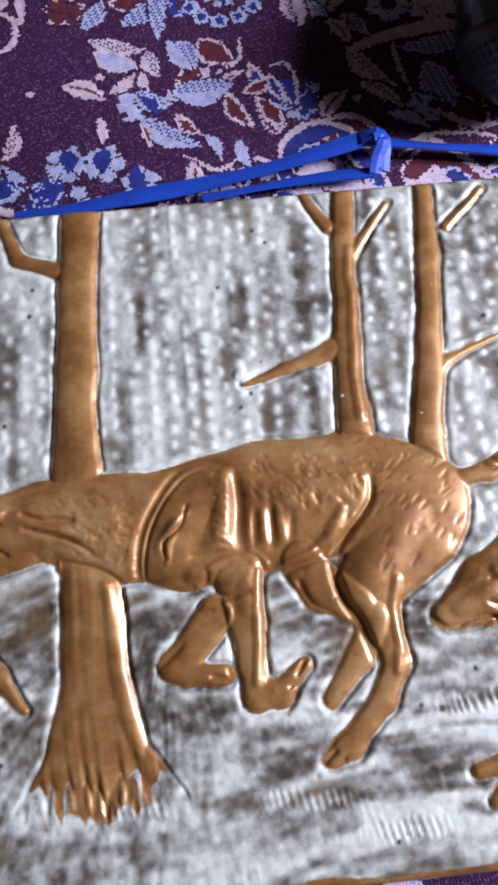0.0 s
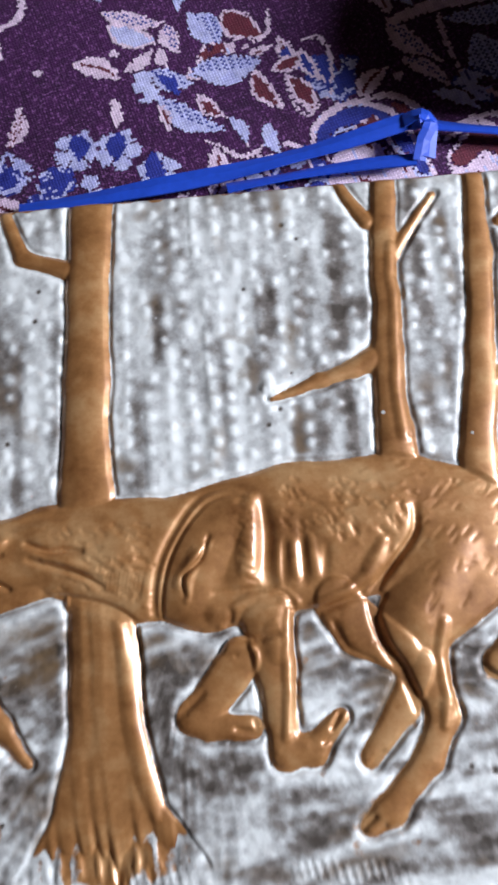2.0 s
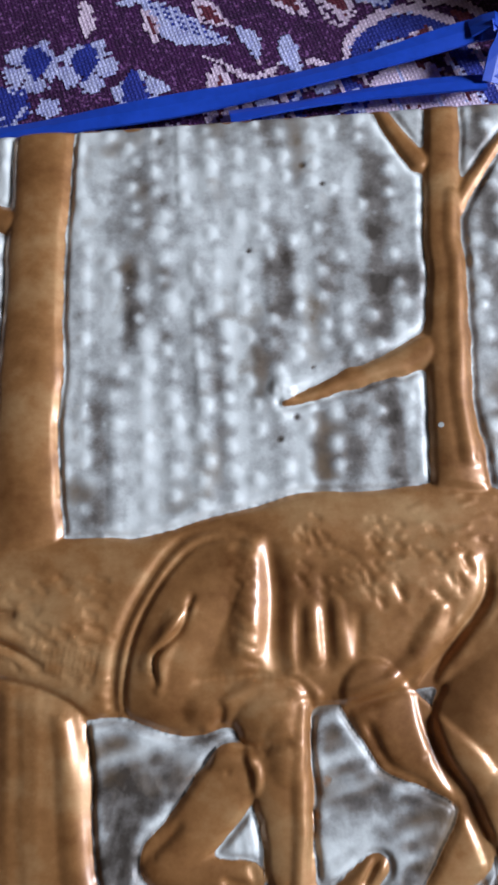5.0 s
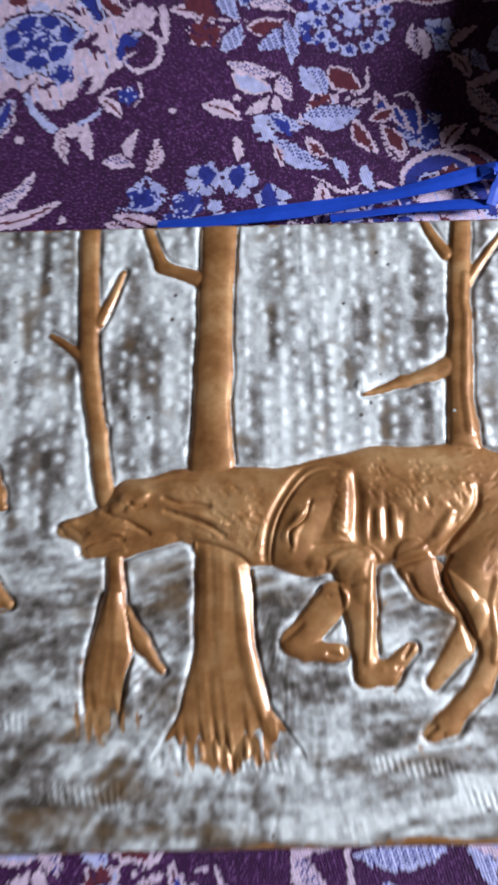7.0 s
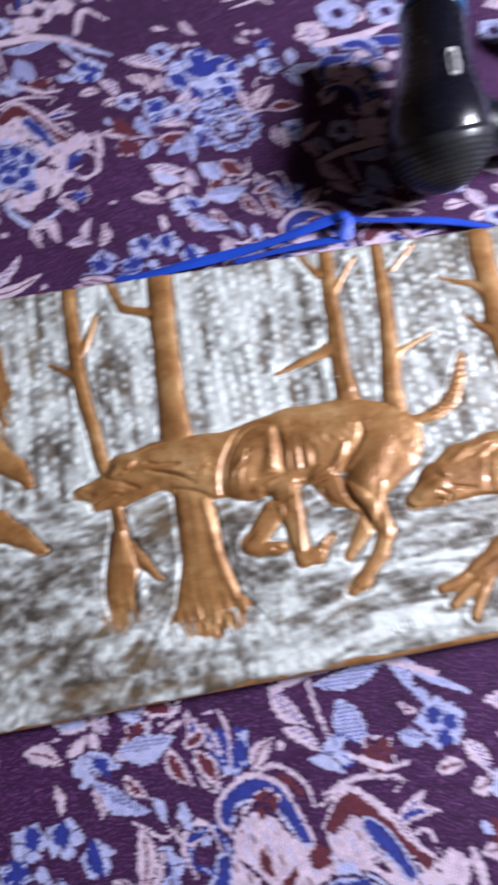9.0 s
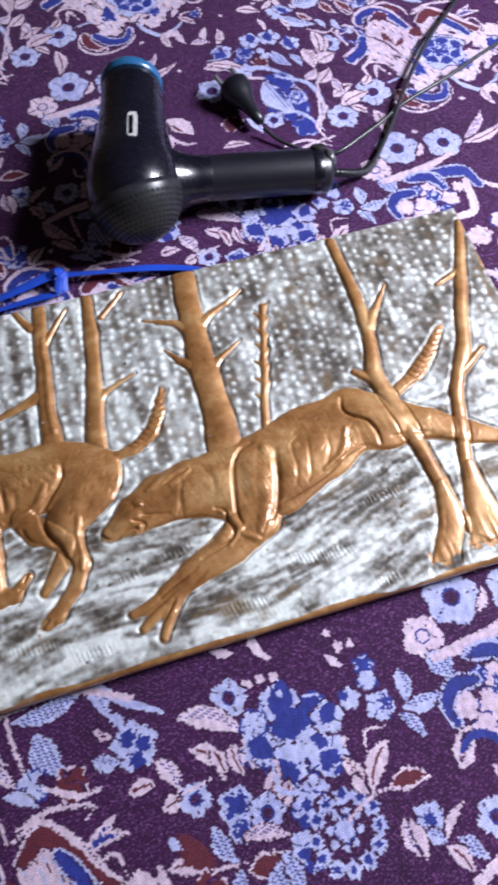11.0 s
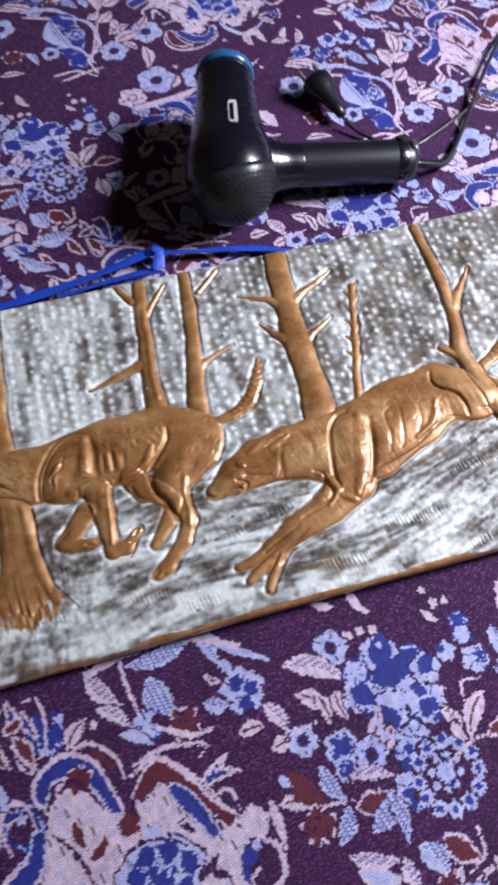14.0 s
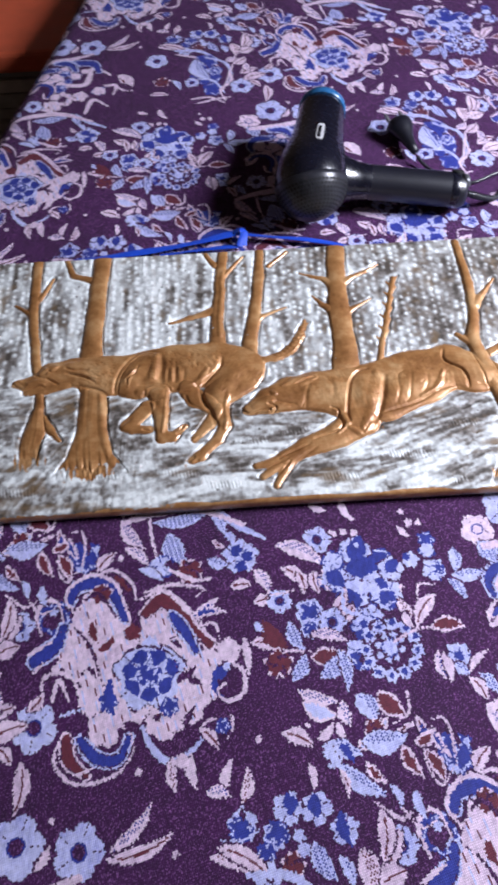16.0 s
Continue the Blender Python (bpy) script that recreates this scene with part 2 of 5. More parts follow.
tagged(part("wall_north", box(RX0 - 0.15, RX1 + 0.15, RY1, RY1 + 0.15, RZ0, RZ1), WALL, smooth=False), "plain dull painted wall", "wall", kind="structure")
wall = box(RX1, RX1 + 0.15, RY0, WIN_Y0, RZ0, RZ1)
for q in ((WIN_Y1, RY1, RZ0, RZ1), (WIN_Y0, WIN_Y1, RZ0, WIN_Z0), (WIN_Y0, WIN_Y1, WIN_Z1, RZ1)):
    box(RX1, RX1 + 0.15, *q, bm=wall)
tagged(part("wall_east", wall, WALL, smooth=False), "dull painted wall with a window opening", "wall", kind="structure")
win = tagged(thing("window_1", "white framed window that lights the bed", "window", (RX1 + 0.1, (WIN_Y0 + WIN_Y1) / 2, WIN_Z0)), kind="structure")
hw, hh = (WIN_Y1 - WIN_Y0) / 2, WIN_Z1 - WIN_Z0
for q in ((-hw, -hw + 0.05, 0, hh), (hw - 0.05, hw, 0, hh), (-hw + 0.05, hw - 0.05, 0, 0.05), (-hw + 0.05, hw - 0.05, hh - 0.05, hh)):
    part("window_frame", box(-0.02, 0.03, *q, 0.004), WHITE, win, smooth=False)

# ---- the bedspread: a jacquard woven row by row ----
VX, VY, WX, WY = -154, 531, 262, -156       # the two repeats of the pattern, in millimetres
CELL = 1.15
CU, SU = math.cos(TURN), math.sin(TURN)
U0, U1, V0, V1 = -230, 1080, -780, 1010       # the cloth in its own directions, in millimetres
NU, NV = int((U1 - U0) / CELL), int((V1 - V0) / CELL)
YARNS = "DPLBM"
weave = np.zeros((NV, NU), np.uint8)
ragged = np.random.rand(NV, NU).astype(np.float32) * 1.5 - 0.75


def window_of(x, y, reach):
    """The rows and columns of the weave within reach of a place, with their distances from it, for every repeat of the pattern."""
    for i in range(-4, 5):
        for j in range(-5, 6):
            px, py = x + i * VX + j * WX, y + i * VY + j * WY
            u, v = px * CU + py * SU, -px * SU + py * CU
            a0, a1 = max(0, int((u - reach - U0) / CELL)), min(NU, int((u + reach - U0) / CELL) + 2)
            b0, b1 = max(0, int((v - reach - V0) / CELL)), min(NV, int((v + reach - V0) / CELL) + 2)
            if a0 < a1 and b0 < b1:
                du = (U0 + (np.arange(a0, a1) + 0.5) * CELL - u)[None, :]
                dv = (V0 + (np.arange(b0, b1) + 0.5) * CELL - v)[:, None]
                yield slice(b0, b1), slice(a0, a1), du * CU - dv * SU, du * SU + dv * CU


def dye(rows, cols, inside, colour):
    w = weave[rows, cols]
    w[inside] = YARNS.index(colour)


def blob(colour, x, y, r, edge=""):
    """A patch of yarn with a lobed outline."""
    k = (x * 7 + y * 13) % 6
    r = r * (0.80 if colour in "PL" else 0.95)
    for rows, cols, dx, dy in window_of(x, y, r * 1.35 + 3):
        a = np.arctan2(dy, dx)
        d = np.hypot(dx, dy) - r * (1 + 0.09 * np.sin(5 * a + k) + 0.06 * np.sin(9 * a + 2 * k)) + ragged[rows, cols]
        if edge:
            dye(rows, cols, d < 2.2, edge)
        elif r > 5.0 and (colour == "L" or colour == "P" and r < 10):
            dye(rows, cols, (d < 1.25) & (np.sin(3 * a + k) > -0.55), "D" if k < 4 else "B")
        dye(rows, cols, d < 0, colour)
        if r > 6.5 and colour == "L":
            vein = (np.abs(np.sin(2.5 * a + k)) * np.hypot(dx, dy) < 0.9) & (np.hypot(dx, dy) > 0.38 * r)
            dye(rows, cols, (d < 0) & vein, "D" if k < 3 else "B")
        if r > 5.0 and colour == "B":
            dye(rows, cols, (np.abs(d + 1.9) < 0.62) & (np.sin(4 * a + k) > -0.35), "L")
        if r > 6.0 and colour == "M":
            dye(rows, cols, (np.abs(d) < 0.8) & (np.sin(7 * a + k) > -0.2), "P")
            dye(rows, cols, (d < -1) & (np.sin(3 * a + k + 0.5 * d) > 0.62), "D")
        if r > 9 and colour == "P":
            gr, gc = np.arange(rows.start, rows.stop)[:, None], np.arange(cols.start, cols.stop)[None, :]
            dye(rows, cols, (d < -1.5) & ((gc * 7 + gr // 9 * 5) % 11 == 0), "L")
            dye(rows, cols, (d < -1.5) & ((gc * 5 + gr // 7 * 3) % 17 == 0) & (gr % 7 < 5), "M")


def bloom(colour, x, y, r, heart):
    """A five-petalled flower with a dark heart."""
    k = (x * 3 + y * 5) % 7
    for rows, cols, dx, dy in window_of(x, y, r * 1.3 + 3):
        a, q = np.arctan2(dy, dx), np.hypot(dx, dy)
        d = q - r * (0.80 + 0.26 * np.abs(np.cos(2.5 * a + k)) ** 0.7) + ragged[rows, cols]
        dye(rows, cols, d < 1.2, "D")
        dye(rows, cols, d < 0, colour)
        dye(rows, cols, (np.abs(np.sin(2.5 * a + k)) * q < 0.7) & (q > 0.5 * r) & (d < 0), "D")
        dye(rows, cols, (q > r * 0.24 + 0.5) & (q < r * 0.24 + 1.8) & (d < -1), "B")
        dye(rows, cols, q < r * 0.24 + 0.5, heart)


def leaf(colour, x0, y0, x1, y1, w, edge=""):
    """A pointed leaf between two tips, bowed a little, with an outline of another yarn where edge names one."""
    n, w = math.hypot(x1 - x0, y1 - y0), w * 0.86
    cx, cy, ux, uy = (x0 + x1) / 2, (y0 + y1) / 2, (x1 - x0) / n, (y1 - y0) / n
    bow = (0.10 if (x0 + y1) % 2 > 0.5 else -0.10) * n
    for rows, cols, dx, dy in window_of(cx, cy, n / 2 + w / 2 + 4):
        s, t = (dx * ux + dy * uy) / (n / 2), -dx * uy + dy * ux
        half = np.where(np.abs(s) < 1, np.clip(1 - np.abs(s + 0.12 * (1 - s * s)) ** 1.8, 0, 1), -1) * w / 2
        d = np.abs(t - bow * (1 - s * s)) - half + ragged[rows, cols]
        if not edge and w > 6 and colour in "PL":
            dye(rows, cols, (d < 1.2) & (np.abs(s) < 1.02), "D")
        dye(rows, cols, (d < 0) & (np.abs(s) < 1), edge or colour)
        if w > 7 and not edge and colour in "PL":
            gr, gc = np.arange(rows.start, rows.stop)[:, None], np.arange(cols.start, cols.stop)[None, :]
            half = t - bow * (1 - s * s)
            if colour == "L":
                side = half > 0 if (x0 * 3 + y0) % 5 < 3 else half < 99
                dye(rows, cols, (d < -1) & side & ((gr + gc) % 2 == 0) & (gc % 3 > 0), "B")
            elif (x0 + 2 * y0) % 4 < 2:
                dye(rows, cols, (d < -1.2) & (half > -1) & ((gr + gc) % 2 == 0) & (gr % 3 > 0), "B" if (x0 + y0) % 3 else "M")
            else:
                dye(rows, cols, (d < -1.5) & (np.abs(half) < 0.7) & (s > -0.7), "M")
        if edge:
            dye(rows, cols, (d < -1.9) & (np.abs(s) < 0.86), colour)


def vine(colour, w, *p):
    """A thread-like stroke along a smooth curve."""
    q = curve_points([(p[i], p[i + 1], 0) for i in range(0, len(p), 2)], max(1.5, w * 0.35))
    coats = [(1.9, "L" if colour == "B" else "P"), (0.6, "D"), (0, colour)] if w > 7 and colour in "BM" else [(0, colour)]
    for more, dyed in coats:
        for i, c in enumerate(q):
            r = more + w / 2 * (0.55 + 0.45 * math.sin(math.pi * min(1, (i + 1) / len(q) * 1.15)))
            for rows, cols, dx, dy in window_of(c.x, c.y, r + 2):
                dye(rows, cols, np.hypot(dx, dy) - r + ragged[rows, cols] * 0.7 < 0, dyed)


# rose spray
blob("P", 151, -81, 21.5)
blob("P", 140, -105, 22.8)
blob("P", 165, -103, 24.2)
blob("P", 158, -134, 23.1)
blob("P", 162, -161, 15.2)
blob("P", 133, -121, 14.2)
blob("P", 198, -94, 17.7)
blob("P", 215, -112, 16.4)
blob("P", 235, -121, 13.8)
blob("P", 250, -112, 10.7)
blob("P", 219, -146, 18.7)
blob("P", 203, -158, 16.1)
blob("P", 231, -136, 15.1)
blob("P", 179, -143, 19.6)
vine("B", 9.7, 131, -68, 135, -58, 148, -55, 161, -61, 173, -84)
blob("M", 154, -64, 7.9)
vine("D", 3.5, 142, -68, 152, -64, 166, -82)
vine("P", 3.5, 134, -77, 127, -66, 132, -55, 147, -48, 163, -55, 171, -69, 178, -89)
vine("P", 3.2, 147, -48, 164, -46, 178, -58, 181, -70)
vine("M", 4.5, 165, -51, 175, -62)
vine("M", 11.2, 189, -81, 202, -72, 219, -86, 236, -107)
vine("B", 7.7, 209, -84, 219, -98, 226, -111)
vine("P", 3.5, 185, -70, 202, -64, 219, -80, 232, -98, 246, -109)
vine("P", 3.1, 187, -65, 206, -60, 232, -64, 228, -70)
leaf("B", 226, -81, 244, -72, 7, "P")
leaf("B", 221, -87, 250, -84, 9, "P")
vine("P", 2.5, 228, -94, 240, -92, 245, -107)
blob("L", 192, -126, 29.5)
for k in range(7):
    a = 2 * math.pi * (k + 0.3) / 7
    px, py, tx, ty = 192 + 16 * math.cos(a), -126 + 15 * math.sin(a), -7.2 * math.sin(a), 7.2 * math.cos(a)
    leaf("B", px - tx, py - ty, px + tx, py + ty, 12)
blob("B", 192, -125, 9.5)
blob("L", 194, -123, 4.6)
leaf("B", 190, -129, 199, -121, 4)
vine("D", 2.0, 170, -115, 178, -108, 191, -106, 207, -112, 214, -126)
vine("L", 2.0, 177, -137, 191, -146, 209, -143)
blob("D", 251, -134, 13.5)
vine("B", 4.8, 241, -125, 239, -137, 245, -147)
vine("P", 3.6, 250, -120, 260, -128, 260, -142, 249, -148, 241, -141, 247, -136)
blob("B", 244, -128, 4.8)
blob("L", 248, -124, 3.2)
vine("P", 5.8, 262, -106, 264, -121, 264, -129)
blob("B", 119, -81, 12.9)
blob("D", 119, -81, 8.6)
blob("L", 119, -76, 3.9)
vine("P", 3.4, 111, -93, 106, -78, 112, -67, 122, -70, 127, -86)
vine("B", 11.5, 108, -112, 123, -100, 127, -89)
vine("P", 3.3, 103, -107, 119, -98)
vine("P", 2.9, 108, -120, 114, -114)
blob("D", 128, -134, 14.3)
vine("P", 3.2, 117, -143, 115, -126, 125, -121, 138, -128, 146, -150)
vine("P", 3.5, 123, -140, 127, -127, 135, -141)
vine("L", 2.7, 130, -151, 146, -147)
vine("D", 2.5, 135, -89, 147, -102, 159, -132)
leaf("M", 148, -85, 154, -102, 7)
leaf("M", 154, -107, 165, -98, 7)
blob("M", 179, -95, 6.3)
blob("B", 163, -144, 7.1)
leaf("D", 154, -126, 145, -118, 4)
leaf("B", 164, -127, 169, -154, 10)
blob("B", 207, -149, 7.0)
leaf("D", 170, -161, 177, -171, 5)
leaf("D", 219, -164, 225, -150, 6)
leaf("D", 195, -157, 203, -153, 5)
leaf("D", 207, -103, 216, -110, 5)
leaf("D", 219, -128, 231, -135, 6)
vine("M", 7.6, 135, -166, 138, -180, 150, -190)
vine("B", 7.5, 145, -168, 157, -180, 172, -181, 179, -168)
vine("P", 2.7, 133, -162, 128, -174, 130, -185, 141, -194, 156, -195, 173, -189, 182, -177, 180, -166)
vine("P", 2.2, 142, -190, 155, -186)
vine("L", 5.3, 188, -162, 194, -174, 207, -185, 222, -179, 232, -169)
leaf("P", 209, -182, 212, -205, 9)
leaf("P", 222, -180, 226, -204, 8)
blob("P", 215, -185, 5.9)
leaf("P", 228, -165, 241, -179, 9)
vine("P", 2.3, 228, -165, 234, -160, 246, -159)
blob("B", 244, -164, 5.7)
vine("P", 1.9, 250, -156, 251, -165, 247, -172)
# single blossoms, buds and loose leaves
blob("P", 186, -190, 2.9)
blob("P", 268, -174, 2.6)
blob("P", 211, -239, 2.7)
blob("P", 130, -216, 2.8)
blob("P", 168, -36, 2.8)
blob("P", 303, -167, 2.3)
blob("P", 393, -10, 2.4)
blob("P", 397, -20, 3.8)
blob("P", 405, -20, 3.3)
blob("P", 336, -26, 4.2)
blob("P", 345, -25, 3.7)
blob("P", 353, -26, 3.3)
bloom("L", 94, -86, 11, "D")
bloom("L", 112, -158, 16, "D")
bloom("L", 108, -230, 18, "D")
bloom("L", 149, -235, 16, "D")
bloom("L", 323, -30, 11, "D")
leaf("L", 92, -50, 98, -65, 7)
vine("P", 2.7, 81, -61, 97, -71, 109, -63)
leaf("P", 105, -179, 104, -212, 14)
leaf("P", 168, -236, 196, -208, 10)
leaf("P", 166, -240, 211, -226, 11)
leaf("P", 121, -244, 130, -229, 7)
leaf("L", 72, -28, 97, -8, 15, "P")
leaf("M", 117, -8, 127, -27, 8, "P")
leaf("M", 104, -26, 116, -48, 12, "P")
leaf("M", 98, -25, 116, -13, 6, "P")
leaf("B", 119, -14, 125, -29, 6)
blob("L", 140, -34, 14.7)
blob("B", 137, -31, 10.2)
blob("B", 144, -36, 8.3)
leaf("D", 139, -19, 142, -32, 5)
leaf("P", 150, -46, 164, -31, 12)
leaf("P", 167, -3, 189, -31, 13)
leaf("P", 170, -27, 191, -45, 10)
leaf("L", 205, -17, 220, -45, 20)
blob("L", 200, -45, 10.9)
blob("D", 206, -43, 3.2)
vine("P", 2.9, 190, -4, 192, -19, 196, -36)
leaf("L", 192, -7, 242, 4, 13)
leaf("L", 239, 0, 251, -24, 9)
vine("L", 5.8, 245, 1, 261, -14, 282, -26)
leaf("L", 182, -46, 202, -57, 8)
blob("M", 222, -50, 9.9)
vine("P", 4.1, 207, -48, 224, -57, 238, -57)
leaf("M", 249, -32, 240, -24, 6, "P")
blob("L", 262, -40, 16.4)
blob("B", 259, -35, 5.1)
blob("B", 267, -40, 5.0)
blob("B", 262, -48, 5.0)
leaf("L", 236, -41, 253, -46, 11)
leaf("L", 250, -18, 258, -31, 8)
leaf("P", 253, -65, 270, -64, 11)
leaf("P", 271, -51, 283, -72, 12)
leaf("P", 270, -78, 283, -72, 11)
bloom("L", 290, -78, 9, "D")
vine("P", 2.2, 283, -72, 292, -72, 301, -70)
# dahlia spray
leaf("P", 289, -32, 327, -52, 16)
leaf("P", 293, -51, 312, -68, 13)
leaf("P", 305, -53, 309, -74, 10)
leaf("P", 318, -54, 321, -74, 9)
leaf("P", 344, 4, 355, -16, 8)
leaf("P", 319, 1, 333, -5, 7)
blob("P", 334, -49, 5.6)
blob("P", 331, -63, 12.0)
blob("B", 334, -62, 6.6)
blob("P", 379, -72, 6.5)
blob("B", 355.7, -62, 27)
blob("L", 352.2, -40.9, 14.28)
blob("L", 333.6, -60.8, 12.6)
blob("L", 377.5, -57.8, 11.76)
blob("L", 354.8, -62.6, 15.96)
blob("L", 345, -76.6, 15.12)
blob("L", 371.8, -77.6, 14.28)
blob("L", 333.7, -48.7, 9.24)
leaf("B", 345.6, -37.2, 360.5, -44.1, 24.65)
leaf("B", 328.5, -66.6, 338.3, -56.4, 20.3)
leaf("B", 342.1, -56.3, 368.8, -56.3, 21.75)
leaf("B", 374.1, -52.3, 382, -59.5, 15.95)
leaf("B", 338.8, -70.8, 341.5, -82.2, 20.3)
leaf("B", 340.2, -81.2, 353, -81.2, 17.4)
leaf("B", 365.9, -84.3, 377.4, -75.5, 18.85)
leaf("B", 370.6, -64.7, 364.6, -71.6, 13.05)
blob("L", 348.9, -69.5, 5.5)
blob("L", 362, -71.9, 5.5)
blob("L", 353.4, -36.1, 2.6)
leaf("P", 326, -92, 341, -70, 11)
leaf("P", 334, -96, 346, -82, 10)
vine("L", 3.4, 338, -72, 339, -88, 356, -91, 376, -83)
blob("L", 358, -93, 9.5)
blob("L", 352, -101, 11.5)
blob("L", 346, -121, 13.8)
blob("B", 347, -124, 8.6)
blob("B", 351, -99, 3.4)
blob("B", 348, -107, 4.0)
blob("D", 369, -119, 23.7)
blob("L", 388, -120, 5.7)
blob("B", 388, -120, 2.4)
blob("L", 384, -129, 5.7)
blob("B", 384, -129, 2.4)
blob("L", 376, -135, 5.6)
blob("B", 376, -135, 2.4)
blob("L", 366, -137, 5.6)
blob("B", 366, -137, 2.4)
blob("L", 357, -134, 5.6)
blob("B", 357, -134, 2.4)
blob("L", 352, -127, 5.6)
blob("B", 351, -127, 2.4)
blob("L", 350, -118, 5.7)
blob("B", 350, -118, 2.5)
blob("L", 354, -108, 5.8)
blob("B", 354, -108, 2.5)
blob("L", 362, -102, 5.8)
blob("B", 362, -101, 2.5)
blob("L", 372, -100, 5.9)
blob("B", 372, -99, 2.5)
blob("L", 381, -103, 5.8)
blob("B", 382, -103, 2.5)
blob("L", 387, -110, 5.8)
blob("B", 388, -110, 2.5)
blob("L", 377, -119, 2.8)
blob("L", 372, -125, 2.8)
blob("L", 366, -126, 2.8)
blob("L", 360, -122, 2.8)
blob("L", 360, -115, 2.9)
blob("L", 365, -109, 2.9)
blob("L", 372, -108, 2.9)
blob("L", 377, -112, 2.9)
blob("L", 368, -117, 6.9)
blob("B", 312, -88, 8.5, "L")
blob("B", 312, -100, 5.9, "L")
bloom("L", 328, -96, 10, "D")
leaf("P", 380, -80, 393, -100, 10)
leaf("P", 408, -79, 390, -104, 14)
leaf("P", 382, -91, 388, -104, 7)
leaf("M", 400, -104, 427, -105, 14, "P")
vine("P", 2.5, 372, -113, 390, -105, 403, -104)
blob("L", 417, -126, 11.3)
blob("B", 417, -126, 3.7)
leaf("L", 410, -129, 425, -138, 10)
leaf("P", 402, -121, 408, -144, 10)
leaf("P", 422, -138, 439, -123, 7)
leaf("L", 429, -138, 440, -149, 9)
leaf("P", 421, -141, 431, -158, 11)
blob("B", 409, -35, 7.0)
blob("L", 408, -44, 6.8)
blob("L", 394, -51, 7.7)
blob("B", 391, -48, 3.1)
blob("L", 411, -60, 10.7)
blob("B", 414, -59, 5.3)
leaf("L", 428, -42, 426, -63, 12)
leaf("L", 424, -65, 449, -62, 12)
leaf("L", 420, -67, 431, -85, 9)
leaf("P", 388, -22, 397, -32, 6)
vine("P", 2.1, 394, -82, 397, -71, 409, -72)
bloom("P", 451, -29, 13, "P")
leaf("L", 449, -39, 460, -58, 18)
leaf("P", 266, -108, 291, -115, 12)
leaf("M", 276, -92, 294, -114, 16)
leaf("L", 296, -94, 306, -116, 12)
blob("M", 286, -124, 9.7)
leaf("L", 295, -137, 306, -117, 12)
leaf("M", 309, -121, 334, -117, 17, "P")
leaf("P", 310, -105, 338, -111, 10)
leaf("L", 315, -136, 335, -117, 14)
leaf("L", 330, -116, 333, -147, 10)
leaf("L", 271, -92, 276, -101, 6)
vine("P", 2.0, 291, -115, 310, -117)
# seed pod spray
leaf("P", 298, -143, 327, -152, 12)
leaf("L", 300, -151, 326, -162, 15, "P")
leaf("P", 328, -152, 333, -170, 11)
leaf("P", 308, -177, 321, -166, 8)
leaf("P", 324, -166, 328, -178, 7)
leaf("P", 284, -171, 306, -181, 13)
leaf("L", 338, -148, 351, -169, 17)
leaf("M", 354, -147, 373, -164, 18, "P")
blob("M", 349, -172, 6.8)
leaf("L", 338, -179, 371, -176, 19)
vine("P", 2.3, 375, -149, 374, -162, 363, -169)
blob("L", 318, -184, 8.1)
leaf("L", 319, -177, 339, -187, 13)
leaf("B", 322, -180, 332, -193, 7)
leaf("L", 321, -191, 353, -213, 14)
leaf("M", 340, -192, 353, -206, 9, "P")
leaf("L", 314, -194, 324, -188, 6)
leaf("M", 322, -196, 326, -213, 6, "P")
leaf("M", 374, -183, 390, -174, 10, "P")
leaf("B", 388, -172, 398, -192, 8, "P")
leaf("M", 380, -186, 391, -209, 12, "P")
vine("P", 2.3, 389, -168, 397, -167, 401, -178, 400, -199)
vine("P", 1.9, 380, -189, 383, -202, 389, -209, 397, -200)
leaf("P", 301, -190, 303, -208, 6)
leaf("P", 244, -205, 250, -185, 8)
leaf("P", 231, -205, 248, -208, 10)
leaf("P", 255, -213, 260, -191, 10)
blob("L", 255, -225, 11.8)
blob("B", 253, -228, 8.2)
leaf("D", 255, -215, 256, -223, 4)
vine("L", 2.0, 240, -233, 254, -234, 266, -228)
blob("L", 285, -217, 11.9)
leaf("B", 285, -208, 286, -222, 11)
blob("L", 304, -218, 11.9)
leaf("B", 304, -209, 304, -224, 11)
blob("L", 321, -231, 10.9)
leaf("B", 319, -220, 324, -241, 10)
blob("L", 276, -232, 10.2)
blob("B", 277, -231, 7.6)
blob("B", 269, -242, 6.7)
blob("L", 291, -233, 4.7)
blob("L", 294, -241, 5.4)
leaf("L", 300, -236, 314, -260, 13)
blob("M", 286, -249, 7.3)
blob("L", 269, -255, 10.5)
leaf("L", 315, -245, 323, -264, 9)
leaf("L", 370, -210, 375, -228, 8)
vine("P", 1.7, 360, -221, 371, -233, 386, -226)
leaf("P", 357, -233, 347, -257, 13)
leaf("P", 331, -242, 336, -262, 11)
leaf("P", 233, -242, 259, -252, 11)
# scroll spray
blob("P", 72, 564, 17.1)
blob("P", 60, 549, 14.3)
blob("P", 93, 568, 11.9)
blob("P", 116, 578, 10.1)
blob("P", 52, 595, 9.5)
blob("P", 75, 617, 7.0)
blob("P", 96, 621, 6.3)
vine("P", 7.8, 63, 594, 98, 593, 106, 626, 128, 612)
vine("P", 9.2, 37, 644, 72, 647, 104, 657)
vine("P", 6.4, 102, 534, 110, 560, 128, 547)
vine("P", 8.2, 15, 525, 41, 533, 75, 534, 111, 518)
vine("P", 5.8, 123, 589, 137, 587, 134, 570)
blob("D", 72, 564, 6.6)
blob("P", 39, 550, 9.1)
blob("D", 39, 553, 4.6)
vine("B", 10.2, 80, 640, 106, 636, 114, 619)
blob("P", 485, -63, 9.4)
blob("P", 461, -75, 9.7)
